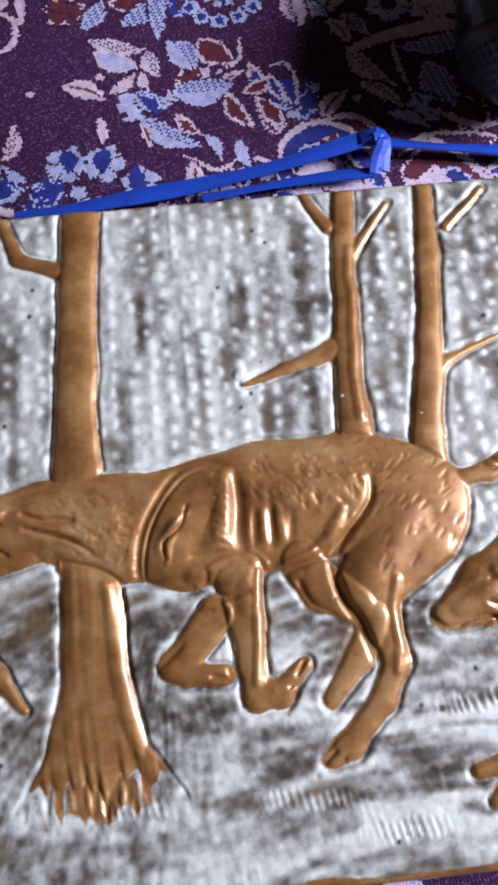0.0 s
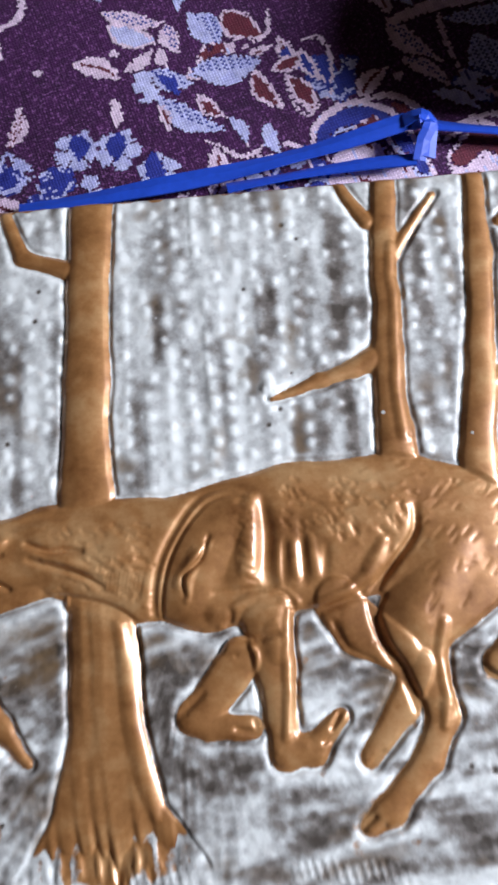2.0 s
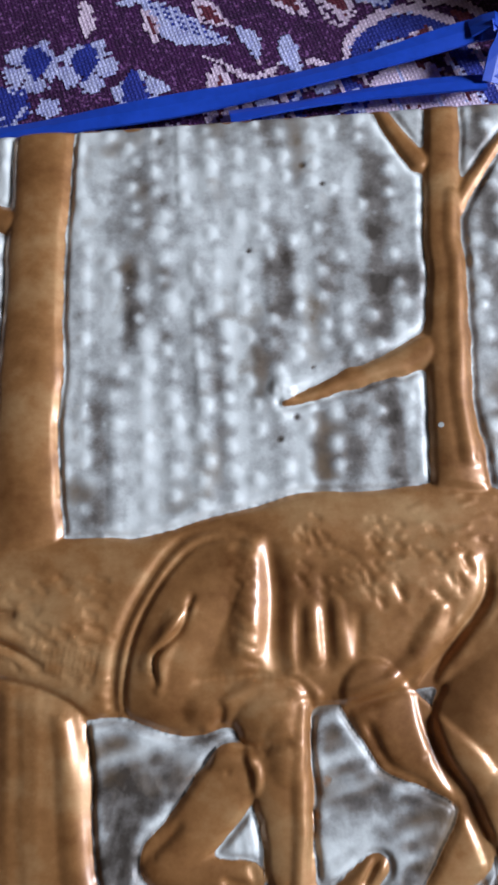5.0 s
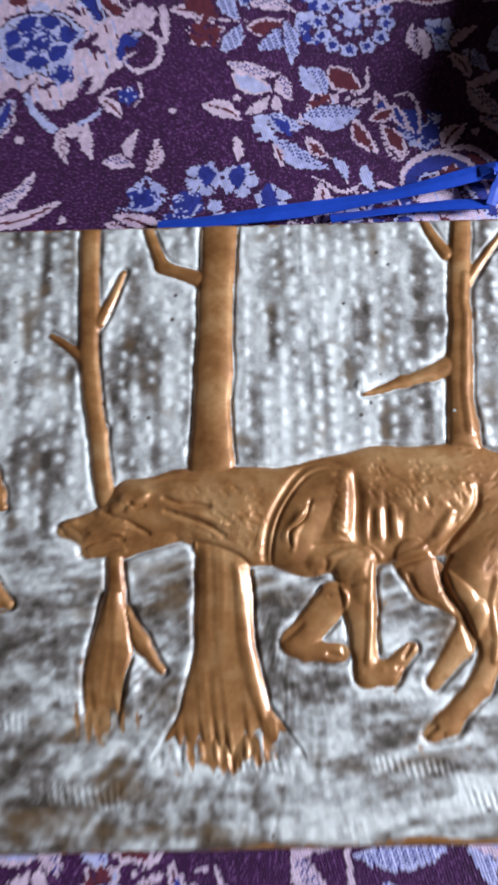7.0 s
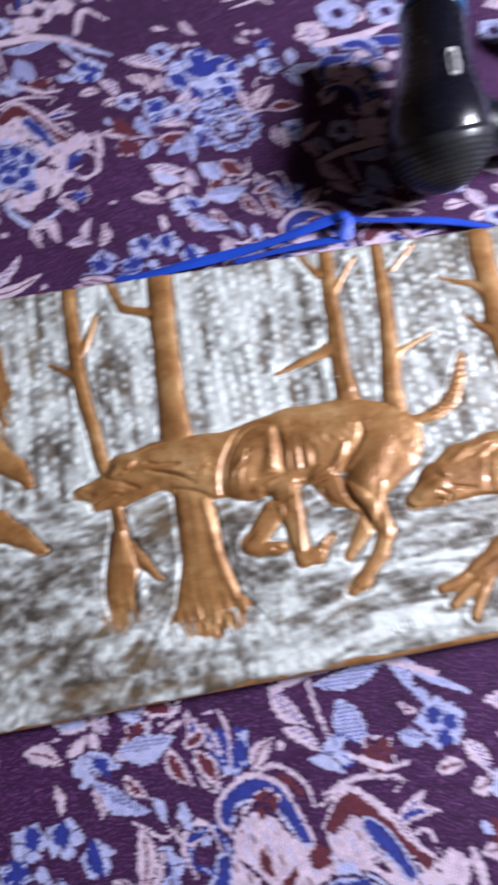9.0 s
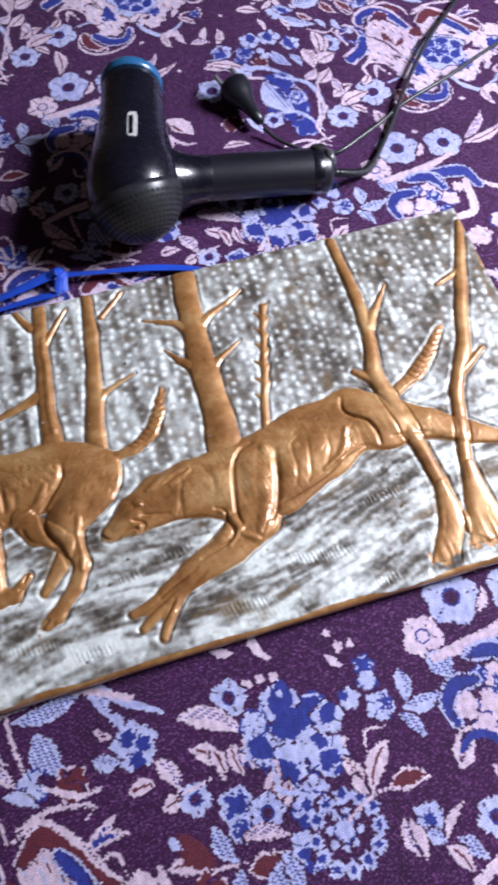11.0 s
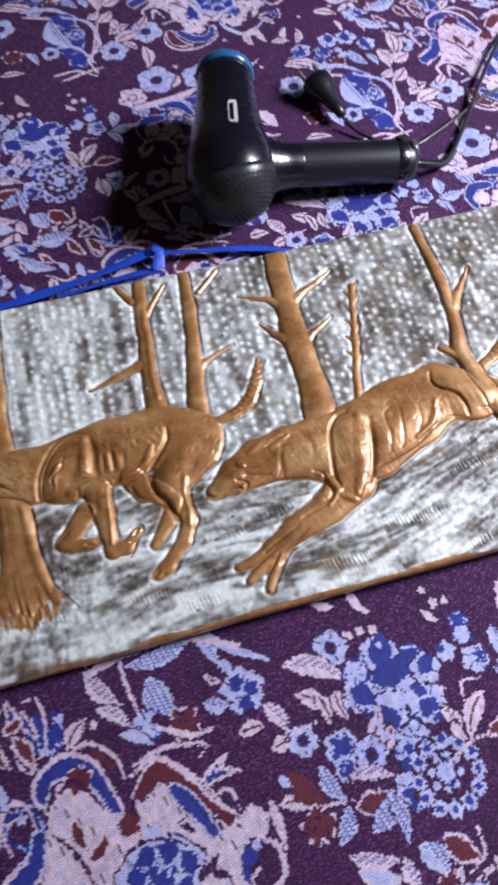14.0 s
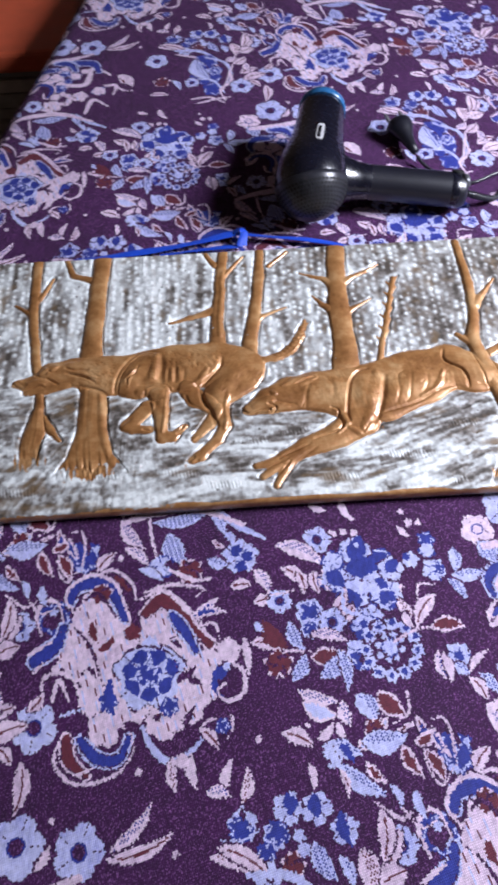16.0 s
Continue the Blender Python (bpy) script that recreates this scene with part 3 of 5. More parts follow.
blob("P", 478, -78, 11.1)
blob("P", 488, -92, 10.9)
blob("P", 479, -118, 8.0)
blob("P", 469, -87, 7.0)
blob("P", 447, -97, 5.0)
blob("P", 501, -76, 8.6)
vine("B", 8.2, 475, -47, 491, -49, 500, -63)
vine("L", 2.8, 470, -48, 483, -42, 500, -48, 504, -65)
blob("B", 476, -60, 5.7)
vine("B", 8.0, 472, -62, 458, -62, 450, -72, 452, -82)
blob("B", 488, -70, 7.3)
blob("L", 489, -68, 2.7)
blob("B", 483, -101, 8.8)
blob("B", 493, -86, 5.8)
blob("L", 486, -99, 2.9)
blob("D", 462, -104, 12.5)
vine("B", 5.7, 449, -98, 456, -92, 468, -93, 474, -103, 470, -119)
vine("P", 2.8, 444, -104, 447, -93, 456, -87, 470, -90, 478, -102, 475, -120, 472, -134)
vine("P", 3.1, 464, -110, 465, -118, 470, -121)
leaf("P", 443, -107, 458, -93, 6)
bloom("L", 454, -135, 11, "D")
leaf("L", 434, -138, 442, -154, 9)
leaf("P", 405, -122, 407, -146, 8)
# paisley spray
leaf("P", 453, 513, 489, 492, 12)
vine("L", 5.8, 473, 497, 502, 494, 525, 475)
vine("P", 3.8, 473, 489, 507, 476, 528, 457)
blob("B", 512, 441, 20)
blob("B", 511, 470, 15.1)
blob("B", 519, 412, 13.0)
leaf("L", 498, 476, 515, 430, 27)
leaf("B", 506, 464, 510, 449, 5)
vine("L", 4.4, 511, 479, 536, 464, 542, 436, 532, 416)
blob("L", 522, 449, 10.5)
blob("B", 522, 449, 6.8)
blob("L", 522, 449, 3.1)
vine("L", 3.6, 497, 434, 519, 429, 533, 403)
bloom("L", 493, 427, 9, "D")
vine("P", 4.3, 540, 446, 542, 426, 528, 409, 533, 389)
bloom("L", 554, 415, 14, "D")
vine("P", 3.0, 531, 408, 543, 452, 551, 488, 563, 517)
leaf("P", 545, 508, 549, 480, 16)
leaf("P", 555, 486, 574, 494, 18)
leaf("P", 545, 461, 562, 477, 15)
leaf("P", 536, 468, 549, 478, 13)
leaf("P", 562, 530, 558, 497, 13)
leaf("P", 554, 440, 576, 451, 15)
leaf("P", 557, 427, 587, 438, 17)
leaf("P", 562, 463, 565, 444, 11)
leaf("P", 565, 425, 577, 412, 10)
vine("P", 3.5, 493, 394, 514, 396, 532, 384)
vine("P", 3.4, 498, 385, 523, 392, 539, 394)
leaf("P", 440, 407, 465, 405, 9)
blob("M", 456, 432, 9.5)
leaf("P", 400, 454, 420, 427, 17, "P")
leaf("M", 402, 450, 416, 432, 8, "P")
bloom("L", 449, 477, 14, "D")
leaf("P", 584, 447, 595, 460, 10)
leaf("L", 469, 435, 479, 414, 9)
vine("P", 3.5, 396, 433, 410, 420, 419, 419)


EDGE_X, EDGE_Y, EDGE_NX, EDGE_NY, EDGE_R = -0.040, 0.390, -0.9655, 0.2605, 0.030
BED_W, BED_P0, BED_P1 = 0.95, -1.02, 0.66       # the bed's width, and its ends along its edge


def drape(x, y):
    """The cloth lies on the mattress and hangs over the bed's edge; x, y in metres."""
    s = (x - EDGE_X) * EDGE_NX + (y - EDGE_Y) * EDGE_NY
    a = np.clip((s + EDGE_R) / EDGE_R, 0, math.pi / 2)
    fall = np.clip(s + EDGE_R - EDGE_R * math.pi / 2, 0, 1)
    out = np.where(s > -EDGE_R, -EDGE_R + EDGE_R * np.sin(a) - s, 0)
    z = -EDGE_R * (1 - np.cos(a)) - fall
    z = z + 0.0009 * np.sin(x * 21 + 1.3 * np.sin(y * 9)) * np.sin(y * 17 + 0.6) - 0.0009
    return x + EDGE_NX * out, y + EDGE_NY * out, z


def weave_cloth():
    uu, vv = U0 + np.arange(NU + 1) * CELL, V0 + np.arange(NV + 1) * CELL
    first, last, row, kind = [], [], [], []
    steps = np.arange(NU) % 16 == 0
    near = ((uu[:-1] < 330)) & (np.arange(NU) % 4 == 0)
    for j in range(NV):
        w = weave[j]
        cut = np.flatnonzero(np.r_[True, w[1:] != w[:-1]] | steps | near)
        first.append(cut)
        last.append(np.r_[cut[1:], NU])
        row.append(np.full(len(cut), j))
        kind.append(w[cut])
    a, b, j, k = (np.concatenate(q) for q in (first, last, row, kind))
    mid_u, mid_v = (uu[a] + uu[b]) / 2, vv[j]
    mx, my = (mid_u * CU - mid_v * SU) / 1000, (mid_u * SU + mid_v * CU) / 1000
    s = (mx - EDGE_X) * EDGE_NX + (my - EDGE_Y) * EDGE_NY
    p = (my - EDGE_Y) * -EDGE_NX + (mx - EDGE_X) * EDGE_NY
    keep = (s < 0.22) & (s > -BED_W) & (p > BED_P0) & (p < BED_P1)
    a, b, j, k = a[keep], b[keep], j[keep], k[keep]
    cu = np.stack((uu[a], uu[b], uu[b], uu[a]), 1).ravel()
    cv = np.stack((vv[j], vv[j], vv[j + 1], vv[j + 1]), 1).ravel()
    x, y, z = drape((cu * CU - cv * SU) / 1000, (cu * SU + cv * CU) / 1000)
    z = z + np.repeat(np.where(k > 0, 0.00025, 0.0), 4)
    co = np.stack((x, y, z), 1).astype(np.float32).reshape(-1, 4, 3)
    for c, name in enumerate(("ground_weave", "pink_pattern", "lilac_pattern", "blue_pattern", "maroon_pattern")):
        quads = co[k == c]
        n = len(quads)
        me = bpy.data.meshes.new(name)
        me.vertices.add(4 * n)
        me.vertices.foreach_set("co", quads.ravel())
        me.loops.add(4 * n)
        me.loops.foreach_set("vertex_index", np.arange(4 * n, dtype=np.int32))
        me.polygons.add(n)
        me.polygons.foreach_set("loop_start", np.arange(0, 4 * n, 4, dtype=np.int32))
        me.materials.append(CLOTH[YARNS[c]])
        me.update(calc_edges=True)
        new(name, me).parent = spread


spread = thing("bedspread", "plum jacquard bedspread woven with lilac, pink and blue flowers", "bedspread")
weave_cloth()
bed = thing("bed", "low bed under the flowered bedspread", "bed", (0.45, 0.2, RZ0))
slab = bmesh.new()
rim = [(EDGE_X + a * EDGE_NX + b * EDGE_NY, EDGE_Y + a * EDGE_NY - b * EDGE_NX) for a, b in ((-0.002, BED_P0), (-BED_W, BED_P0), (-BED_W, BED_P1), (-0.002, BED_P1))]
bot, top = ([slab.verts.new((x - 0.45, y - 0.2, z - RZ0)) for x, y in rim] for z in (-0.32, -0.0045))
slab.faces.new(bot[::-1]), slab.faces.new(top)
for i in range(4):
    slab.faces.new((bot[i], bot[(i + 1) % 4], top[(i + 1) % 4], top[i]))
bmesh.ops.bevel(slab, geom=[e for e in slab.edges if all(v.co.z > 0.4 for v in e.verts)], offset=0.028, segments=5, affect="EDGES")
part("mattress", slab, SHEET, bed, smooth=False)
plinth = box(-0.40, 0.40, -0.76, 0.76, 0.005, 0.17, 0.01)
bmesh.ops.rotate(plinth, cent=(0, 0, 0), matrix=Matrix.Rotation(-math.asin(EDGE_NY), 3, "Z"), verts=plinth.verts[:])
bmesh.ops.translate(plinth, vec=(EDGE_X - 0.475 * EDGE_NX - 0.18 * EDGE_NY - 0.45, EDGE_Y - 0.475 * EDGE_NY + 0.18 * EDGE_NX - 0.2, 0), verts=plinth.verts[:])
part("bed_frame", plinth, WOOD, bed, smooth=False)

# ---- the embossed panel: a foil sheet beaten over a board ----
PW, PH, TOP, STEP = 0.600, 0.2795, 0.0115, 0.0006
NX, NY = int(PW / STEP) + 1, int(PH / STEP) + 1
gx = np.linspace(0, PW * 1000, NX)[None, :]
gy = np.linspace(0, PH * 1000, NY)[:, None]


def cloud(cx, cy, seed):
    """Smooth random field with cells of cx by cy millimetres, from 0 to 1."""
    rng = np.random.default_rng(seed)
    nx, ny = int(PW * 1000 / cx) + 4, int(PH * 1000 / cy) + 4
    g = rng.random((ny, nx))
    fx, fy = gx[0] / cx, gy[:, 0] / cy
    ix, iy = fx.astype(int), fy.astype(int)
    tx, ty = fx - ix, fy - iy
    tx, ty = tx * tx * (3 - 2 * tx), ty * ty * (3 - 2 * ty)
    r0 = g[iy][:, ix] * (1 - tx) + g[iy][:, ix + 1] * tx
    r1 = g[iy + 1][:, ix] * (1 - tx) + g[iy + 1][:, ix + 1] * tx
    return r0 * (1 - ty)[:, None] + r1 * ty[:, None]


def field(fx, fy, seed):
    """Smooth random field at any coordinates, from 0 to 1."""
    g = np.random.default_rng(seed).random((256, 256))
    ix, iy = np.floor(fx).astype(int), np.floor(fy).astype(int)
    tx, ty = fx - ix, fy - iy
    tx, ty = tx * tx * (3 - 2 * tx), ty * ty * (3 - 2 * ty)
    x0, x1, y0, y1 = ix % 256, (ix + 1) % 256, iy % 256, (iy + 1) % 256
    return (g[y0, x0] * (1 - tx) + g[y0, x1] * tx) * (1 - ty) + (g[y1, x0] * (1 - tx) + g[y1, x1] * tx) * ty


warp_x = gx + 1.7 * (cloud(17, 17, 41) - 0.5) + 0.5 * (cloud(6, 6, 42) - 0.5)
warp_y = gy + 1.7 * (cloud(17, 17, 43) - 0.5) + 0.5 * (cloud(6, 6, 44) - 0.5)


class Figures:
    """Limbs beaten up from behind: a distance to their outline and a rounded height."""

    def __init__(self, rise, cap, blend, power=0.5):
        self.rise, self.cap, self.blend, self.power = rise, cap, blend, power
        self.dist = np.full((NY, NX), 99.0)
        self.dome = np.zeros((NY, NX))

    def limb(self, *nodes):
        for (x0, y0, r0), (x1, y1, r1) in zip(nodes, nodes[1:]):
            m = max(r0, r1) + 10
            a0, a1 = max(0, int((min(x0, x1) - m) / 1000 / STEP)), min(NX, int((max(x0, x1) + m) / 1000 / STEP))
            b0, b1 = max(0, int((min(y0, y1) - m) / 1000 / STEP)), min(NY, int((max(y0, y1) + m) / 1000 / STEP))
            if a0 >= a1 or b0 >= b1:
                continue
            dx, dy = warp_x[b0:b1, a0:a1] - x0, warp_y[b0:b1, a0:a1] - y0
            ex, ey = x1 - x0, y1 - y0
            t = np.clip((dx * ex + dy * ey) / (ex * ex + ey * ey), 0, 1)
            q = np.hypot(dx - t * ex, dy - t * ey)
            r = r0 + (r1 - r0) * t
            d = q - r
            old = self.dist[b0:b1, a0:a1]
            k = self.blend
            h = np.clip(0.5 + 0.5 * (old - d) / k, 0, 1)
            self.dist[b0:b1, a0:a1] = old * (1 - h) + d * h - k * h * (1 - h)
            up = np.minimum(self.cap, self.rise * r) * np.clip(1 - (q / r) ** 2, 0, 1) ** self.power
            w = self.dome[b0:b1, a0:a1]
            g = np.clip(0.5 + 0.5 * (up - w) / 0.8, 0, 1)
            self.dome[b0:b1, a0:a1] = np.maximum(w * (1 - g) + up * g, np.maximum(w, up))

    def flare(self, *rows, fringe=12.0, seed=0):
        """A trunk's spreading foot from rows (y, left, right), running out in short uneven tongues."""
        ys = [r[0] for r in rows][::-1]
        lo = np.interp(gy[:, 0], ys, [r[1] for r in rows][::-1])[:, None] + 2.0 * (field(gx / 9, gy / 11, seed) - 0.5)
        hi = np.interp(gy[:, 0], ys, [r[2] for r in rows][::-1])[:, None] + 2.0 * (field(gx / 9, gy / 11, seed + 1) - 0.5)
        mid, half = (lo + hi) / 2, (hi - lo) / 2
        tongue = field(gx / 2.1 + 0.05 * gy, gy / 60, seed + 2)
        foot = ys[0] + fringe * (0.5 * field(gx / 11, gy * 0, seed + 3) + 0.6 * (1 - tongue))
        d = np.maximum(np.abs(gx - mid) - half, np.maximum((foot - gy) / 4.5, gy - ys[-1]))
        u = np.clip(np.abs(gx - mid) / half, 0, 1)
        sink = np.clip((gy - ys[0]) / (ys[-1] - ys[0]), 0, 1)
        near = np.clip(1 - (gy - ys[0] - 3) / (4.2 * fringe), 0, 1)
        furrow = field((gx - mid) / half * 5.0 + 40, gy / 34, seed + 4) - 0.5
        up = (0.15 + 2.4 * sink ** 0.7) * (1 - u ** 2.6) + (0.15 + 0.3 * sink) * furrow + 0.5 * near * (tongue - 0.5)
        self.dist = np.minimum(self.dist, d)
        self.dome = np.where(d < 0, np.maximum(up, 0.0), self.dome)

    def height(self):
        d = -self.dist
        lip = np.clip(d / 1.3, 0, 1)
        return np.where(d > 0, 0.38 * lip * (2 - lip) + self.dome * np.clip(d / 1.6, 0, 1), 0)


trees, beasts, front = Figures(0.30, 2.5, 2.2, 0.75), Figures(0.27, 3.4, 3.0, 0.58), Figures(0.40, 2.6, 2.2, 0.8)
crests, barks = Figures(0.30, 1.05, 1.6, 1.8), Figures(0.26, 1.0, 1.6, 1.8)
far = Figures(0.16, 1.3, 2.0, 0.58)      # the limbs on the beasts' far side
muscles, swell = Figures(0.18, 1.6, 3.0, 1.5), Figures(0.13, 1.5, 4.0, 1.9)
lines = np.zeros((NY, NX))


def chase(*nodes, depth=2.3, wide=1.35):
    """A line punched into the figures, with a soft swell on both sides."""
    q = curve_points([(x, y, 0) for x, y in nodes], 0.8)
    for i, c in enumerate(q):
        a0, a1 = max(0, int((c.x - 6) / 1000 / STEP)), min(NX, int((c.x + 6) / 1000 / STEP))
        b0, b1 = max(0, int((c.y - 6) / 1000 / STEP)), min(NY, int((c.y + 6) / 1000 / STEP))
        e = np.hypot(gx[:, a0:a1] - c.x, gy[b0:b1] - c.y)
        taper = math.sin(math.pi * (i + 1) / (len(q) + 1)) ** 0.35
        lines[b0:b1, a0:a1] = np.minimum(lines[b0:b1, a0:a1], -depth * taper * np.exp(-(e / wide) ** 2))


# saplings and trunks
trees.limb((5.2, 268.6, 5), (20.4, 233.8, 1.7))
trees.limb((4.3, 219.6, 3.4), (29, 183.1, 1.3))
trees.limb((2.1, 198.1, 3.9), (12.9, 176.7, 1.9))
trees.limb((76, 279.7, 5.1), (76.2, 213.4, 4.8), (82.8, 174.3, 4.6), (87.5, 143.8, 4.5), (92.1, 117.7, 4), (92.8, 96, 4.6))
trees.limb((81.2, 227.9, 3.1), (93.2, 253.8, 1.8))
trees.limb((74.6, 209.8, 2.7), (59.4, 221.3, 1.4))
trees.limb((97, 92, 3.6), (105, 80, 3.4), (114.2, 67.9, 1.6))
trees.limb((140.5, 281.3, 9.2), (137.5, 240, 8.6), (136.2, 200, 8.8), (135.8, 158.8, 9.9), (136.5, 122, 9.4))
trees.limb((129, 250.5, 4), (112.1, 256.9, 3.3), (104.5, 276.7, 2.6))
trees.limb((259.6, 280.1, 4.8), (257.1, 254.1, 5.2), (251.8, 205.5, 5.8), (251.2, 172, 7.3), (250.5, 152, 9.5))
trees.limb((245.5, 201.5, 4.6), (239, 198.5, 3.4), (226.2, 195, 2.5), (206.5, 189.2, 1.2))
trees.limb((250.8, 260.5, 3.5), (241.4, 278.9, 2.2))
trees.limb((260.3, 245.3, 2.4), (277.5, 269.5, 1.7))
trees.limb((295.3, 276.6, 4.2), (293.2, 242.2, 5.2), (287.3, 202.1, 5.6), (281.1, 160, 7.2), (279, 144, 8.5))
trees.limb((286, 187, 4.5), (294, 192.4, 2.2), (317.2, 201.7, 0.9))
trees.limb((303.4, 255.4, 2.5), (322, 274, 2))
trees.limb((371, 273.7, 9.2), (366.5, 208.1, 9.8), (366, 150, 10.8), (364.5, 116, 14))
trees.limb((361, 229, 5), (354, 235, 2.6), (345, 238.5, 1.8), (333, 243.5, 0.8))
trees.limb((375, 230, 5), (383, 235.5, 2.8), (396, 241, 1.9), (410.9, 249.5, 0.8))
trees.limb((370, 189, 5), (377, 194.6, 2.6), (397.4, 206.8, 0.8))
trees.limb((358, 197, 5), (351.5, 202.3, 2.8), (342.3, 214.1, 0.8))
trees.limb((422.6, 231, 2.3), (410.3, 184.3, 2.4), (396.9, 137, 3.0), (393, 124, 3.6))
# hindquarters of a third beast cut by the edge
beasts.limb((3.8, 167.3, 11.5), (16.9, 164.5, 11), (30.1, 153.9, 7.5), (40.7, 139.3, 2.4))
beasts.limb((3.4, 117.4, 12), (17.4, 116.9, 10), (31.7, 108.6, 7), (46.8, 97.2, 2.6))
# leading hound
beasts.limb((287, 141, 3.4), (303, 143, 3.8), (318, 152, 4.0), (328, 167, 3.4), (332, 184, 1.6))
far.limb((222, 114, 8), (231, 102, 8.6), (243, 94, 7))
far.limb((249, 90, 5.5), (241.6, 76.8, 5.2), (229, 61.8, 3.4))
far.limb((187.5, 96.3, 7.4), (171.2, 79, 6.6), (175.3, 75.6, 4.5), (190, 74.3, 3.7))
beasts.limb((72.4, 128.6, 4.1), (82.7, 127, 7.5), (101.8, 138.3, 12.8), (122.4, 139.3, 16.1), (153.7, 133.3, 22))
beasts.limb((80, 118.4, 3.0), (97, 121, 4.8), (116, 127, 6))
beasts.limb((70, 129, 3.4), (88, 131.5, 7.5))
beasts.limb((145.4, 136.2, 18.6), (179, 132, 24.9), (213.4, 138, 26.2), (245.4, 139.6, 25.2), (267.2, 133, 26.2))
beasts.limb((197.4, 110.4, 9.8), (199.2, 93.1, 7.2), (199.8, 76.5, 5.4), (200.9, 65.3, 5.3), (210.4, 65.5, 4.5), (219.9, 74.7, 3.4))
beasts.limb((265.9, 124, 21.9), (249.5, 103.5, 13.3), (251.2, 90.8, 7.4), (254.4, 73, 5.3), (247.8, 60.1, 4.6), (233.3, 45.8, 4.9), (226.6, 41.6, 3.6))
# following hound
beasts.limb((476.5, 114.9, 20.9), (507.5, 104.1, 11.9), (531, 90.7, 8.5), (556.2, 77.3, 4.7))
beasts.limb((494, 135, 4.2), (512, 143, 4.6), (528, 158, 4.4), (543, 176, 1.6))
beasts.limb((276.3, 88, 6.2), (293.5, 96.5, 12.9), (313.5, 102.6, 16.8), (336.5, 103.7, 20.4), (358.9, 101.1, 25.7), (389.6, 100.1, 30.8), (425.1, 112.9, 29), (456.8, 123.2, 22.9), (476.5, 114.9, 21.8))
beasts.limb((370.5, 71.5, 16.5), (351.4, 58.5, 12.2), (322, 47.5, 8.8), (304, 38.5, 7.6))
beasts.limb((306, 40, 5), (279, 33, 3.0))
beasts.limb((304, 38, 5), (284, 23, 3.2))
beasts.limb((307, 35, 5), (294, 14, 2.8))
# slim trees in front of the following hound
front.limb((491.4, 273.1, 4.2), (494, 219.7, 4.8), (489.8, 179.6, 5), (483.5, 152.2, 7), (490.9, 103.8, 6.2), (497, 62, 5.4), (496.5, 42, 6.2))
front.limb((499, 42, 5), (505, 26, 4), (514, 16, 2.6))
front.flare((62, 491.5, 502), (44, 488.5, 503.5), (30, 482, 502), (16, 474, 493), (6, 469, 488), fringe=7, seed=91)
front.limb((494, 192, 5), (500, 201, 3.2), (518.4, 223.9, 1.2))
front.limb((480.1, 148.5, 3.9), (470.4, 157.2, 2.6))
front.limb((597.3, 263.7, 3.8), (573.5, 205.9, 5.2), (552.4, 150.5, 5.4), (534.8, 122.3, 5.4), (522, 77, 4.9), (518.5, 62, 5.4))
front.flare((70, 515, 525), (50, 509, 526), (36, 506, 527), (22, 502, 529), (11, 498, 532), fringe=5, seed=81)
front.limb((548.2, 137.2, 4.1), (567, 151, 2.3))
front.limb((578.3, 220.9, 3), (556.5, 212.3, 2))
# swelling muscles, cheeks and brows
swell.limb((190, 146, 9), (178, 136, 12), (170, 118, 10))
swell.limb((193, 142, 6), (191, 124, 7))
swell.limb((264, 128, 13), (250, 108, 11))
swell.limb((225, 140, 13), (245, 142, 11))
swell.limb((120, 138, 11), (146, 134, 13))
swell.limb((379, 112, 10), (377, 92, 11))
swell.limb((330, 103, 10), (352.7, 104, 14))
swell.limb((425, 108, 15), (404, 98, 14))
swell.limb((465, 124, 14), (484, 112, 13))
muscles.limb((181, 112, 5), (201, 111, 6.5), (201, 98, 5))
muscles.limb((174.5, 134, 2.6), (168, 124, 2.6))
crests.limb((98.6, 137.3, 2.1), (102.8, 140.8, 3.9), (106, 143.3, 2.1))
crests.limb((91.3, 137.6, 2.6), (94.5, 139.8, 3.4))
crests.limb((69.3, 131.8, 2.9), (73.4, 132.3, 3.4))
crests.limb((81.2, 126.9, 2.1), (89.1, 127.9, 3.1), (95.3, 126.4, 2.1))
crests.limb((81.2, 115.4, 2.9), (89, 116.7, 3.1), (96.8, 118.7, 2.6))
crests.limb((296.8, 103.4, 3.1), (299.5, 101.8, 3.1))
crests.limb((321.8, 108.9, 2.6), (330.5, 113.7, 4.2), (335.5, 115.5, 2.6))
crests.limb((285.3, 82.4, 1.8), (292.6, 82.1, 2.6), (296.6, 87.5, 2.1))
crests.limb((358.4, 62.9, 2.6), (371.2, 55.2, 3.9), (378.9, 66.5, 2.9))
crests.limb((206.2, 111, 2.9), (204.8, 97.2, 3.4), (203.4, 83.4, 3.1), (201.2, 70, 2.3))
crests.limb((259, 103, 2.9), (256.4, 91.9, 3.4), (256.6, 79.4, 3.1), (254, 70, 2.3))
barks.limb((146.5, 112, 2.6), (148.6, 98, 4.2), (149.5, 82, 4.4), (152.6, 64, 4.2), (156, 50, 2.6))
barks.limb((259, 248, 2.9), (254.4, 206, 3.4), (254.2, 171, 3.9))
crests.limb((241.5, 133, 2.6), (237.5, 126, 4.4), (233.5, 120.7, 3.2), (225.1, 115.6, 2.5), (214, 112.6, 2.1))
crests.limb((179.2, 136.5, 1.8), (174, 130.5, 3.2), (171, 124, 3.2), (171, 118, 1.8))
crests.limb((195.5, 150, 4.7), (194, 139, 6.0), (192.5, 127, 4.9))
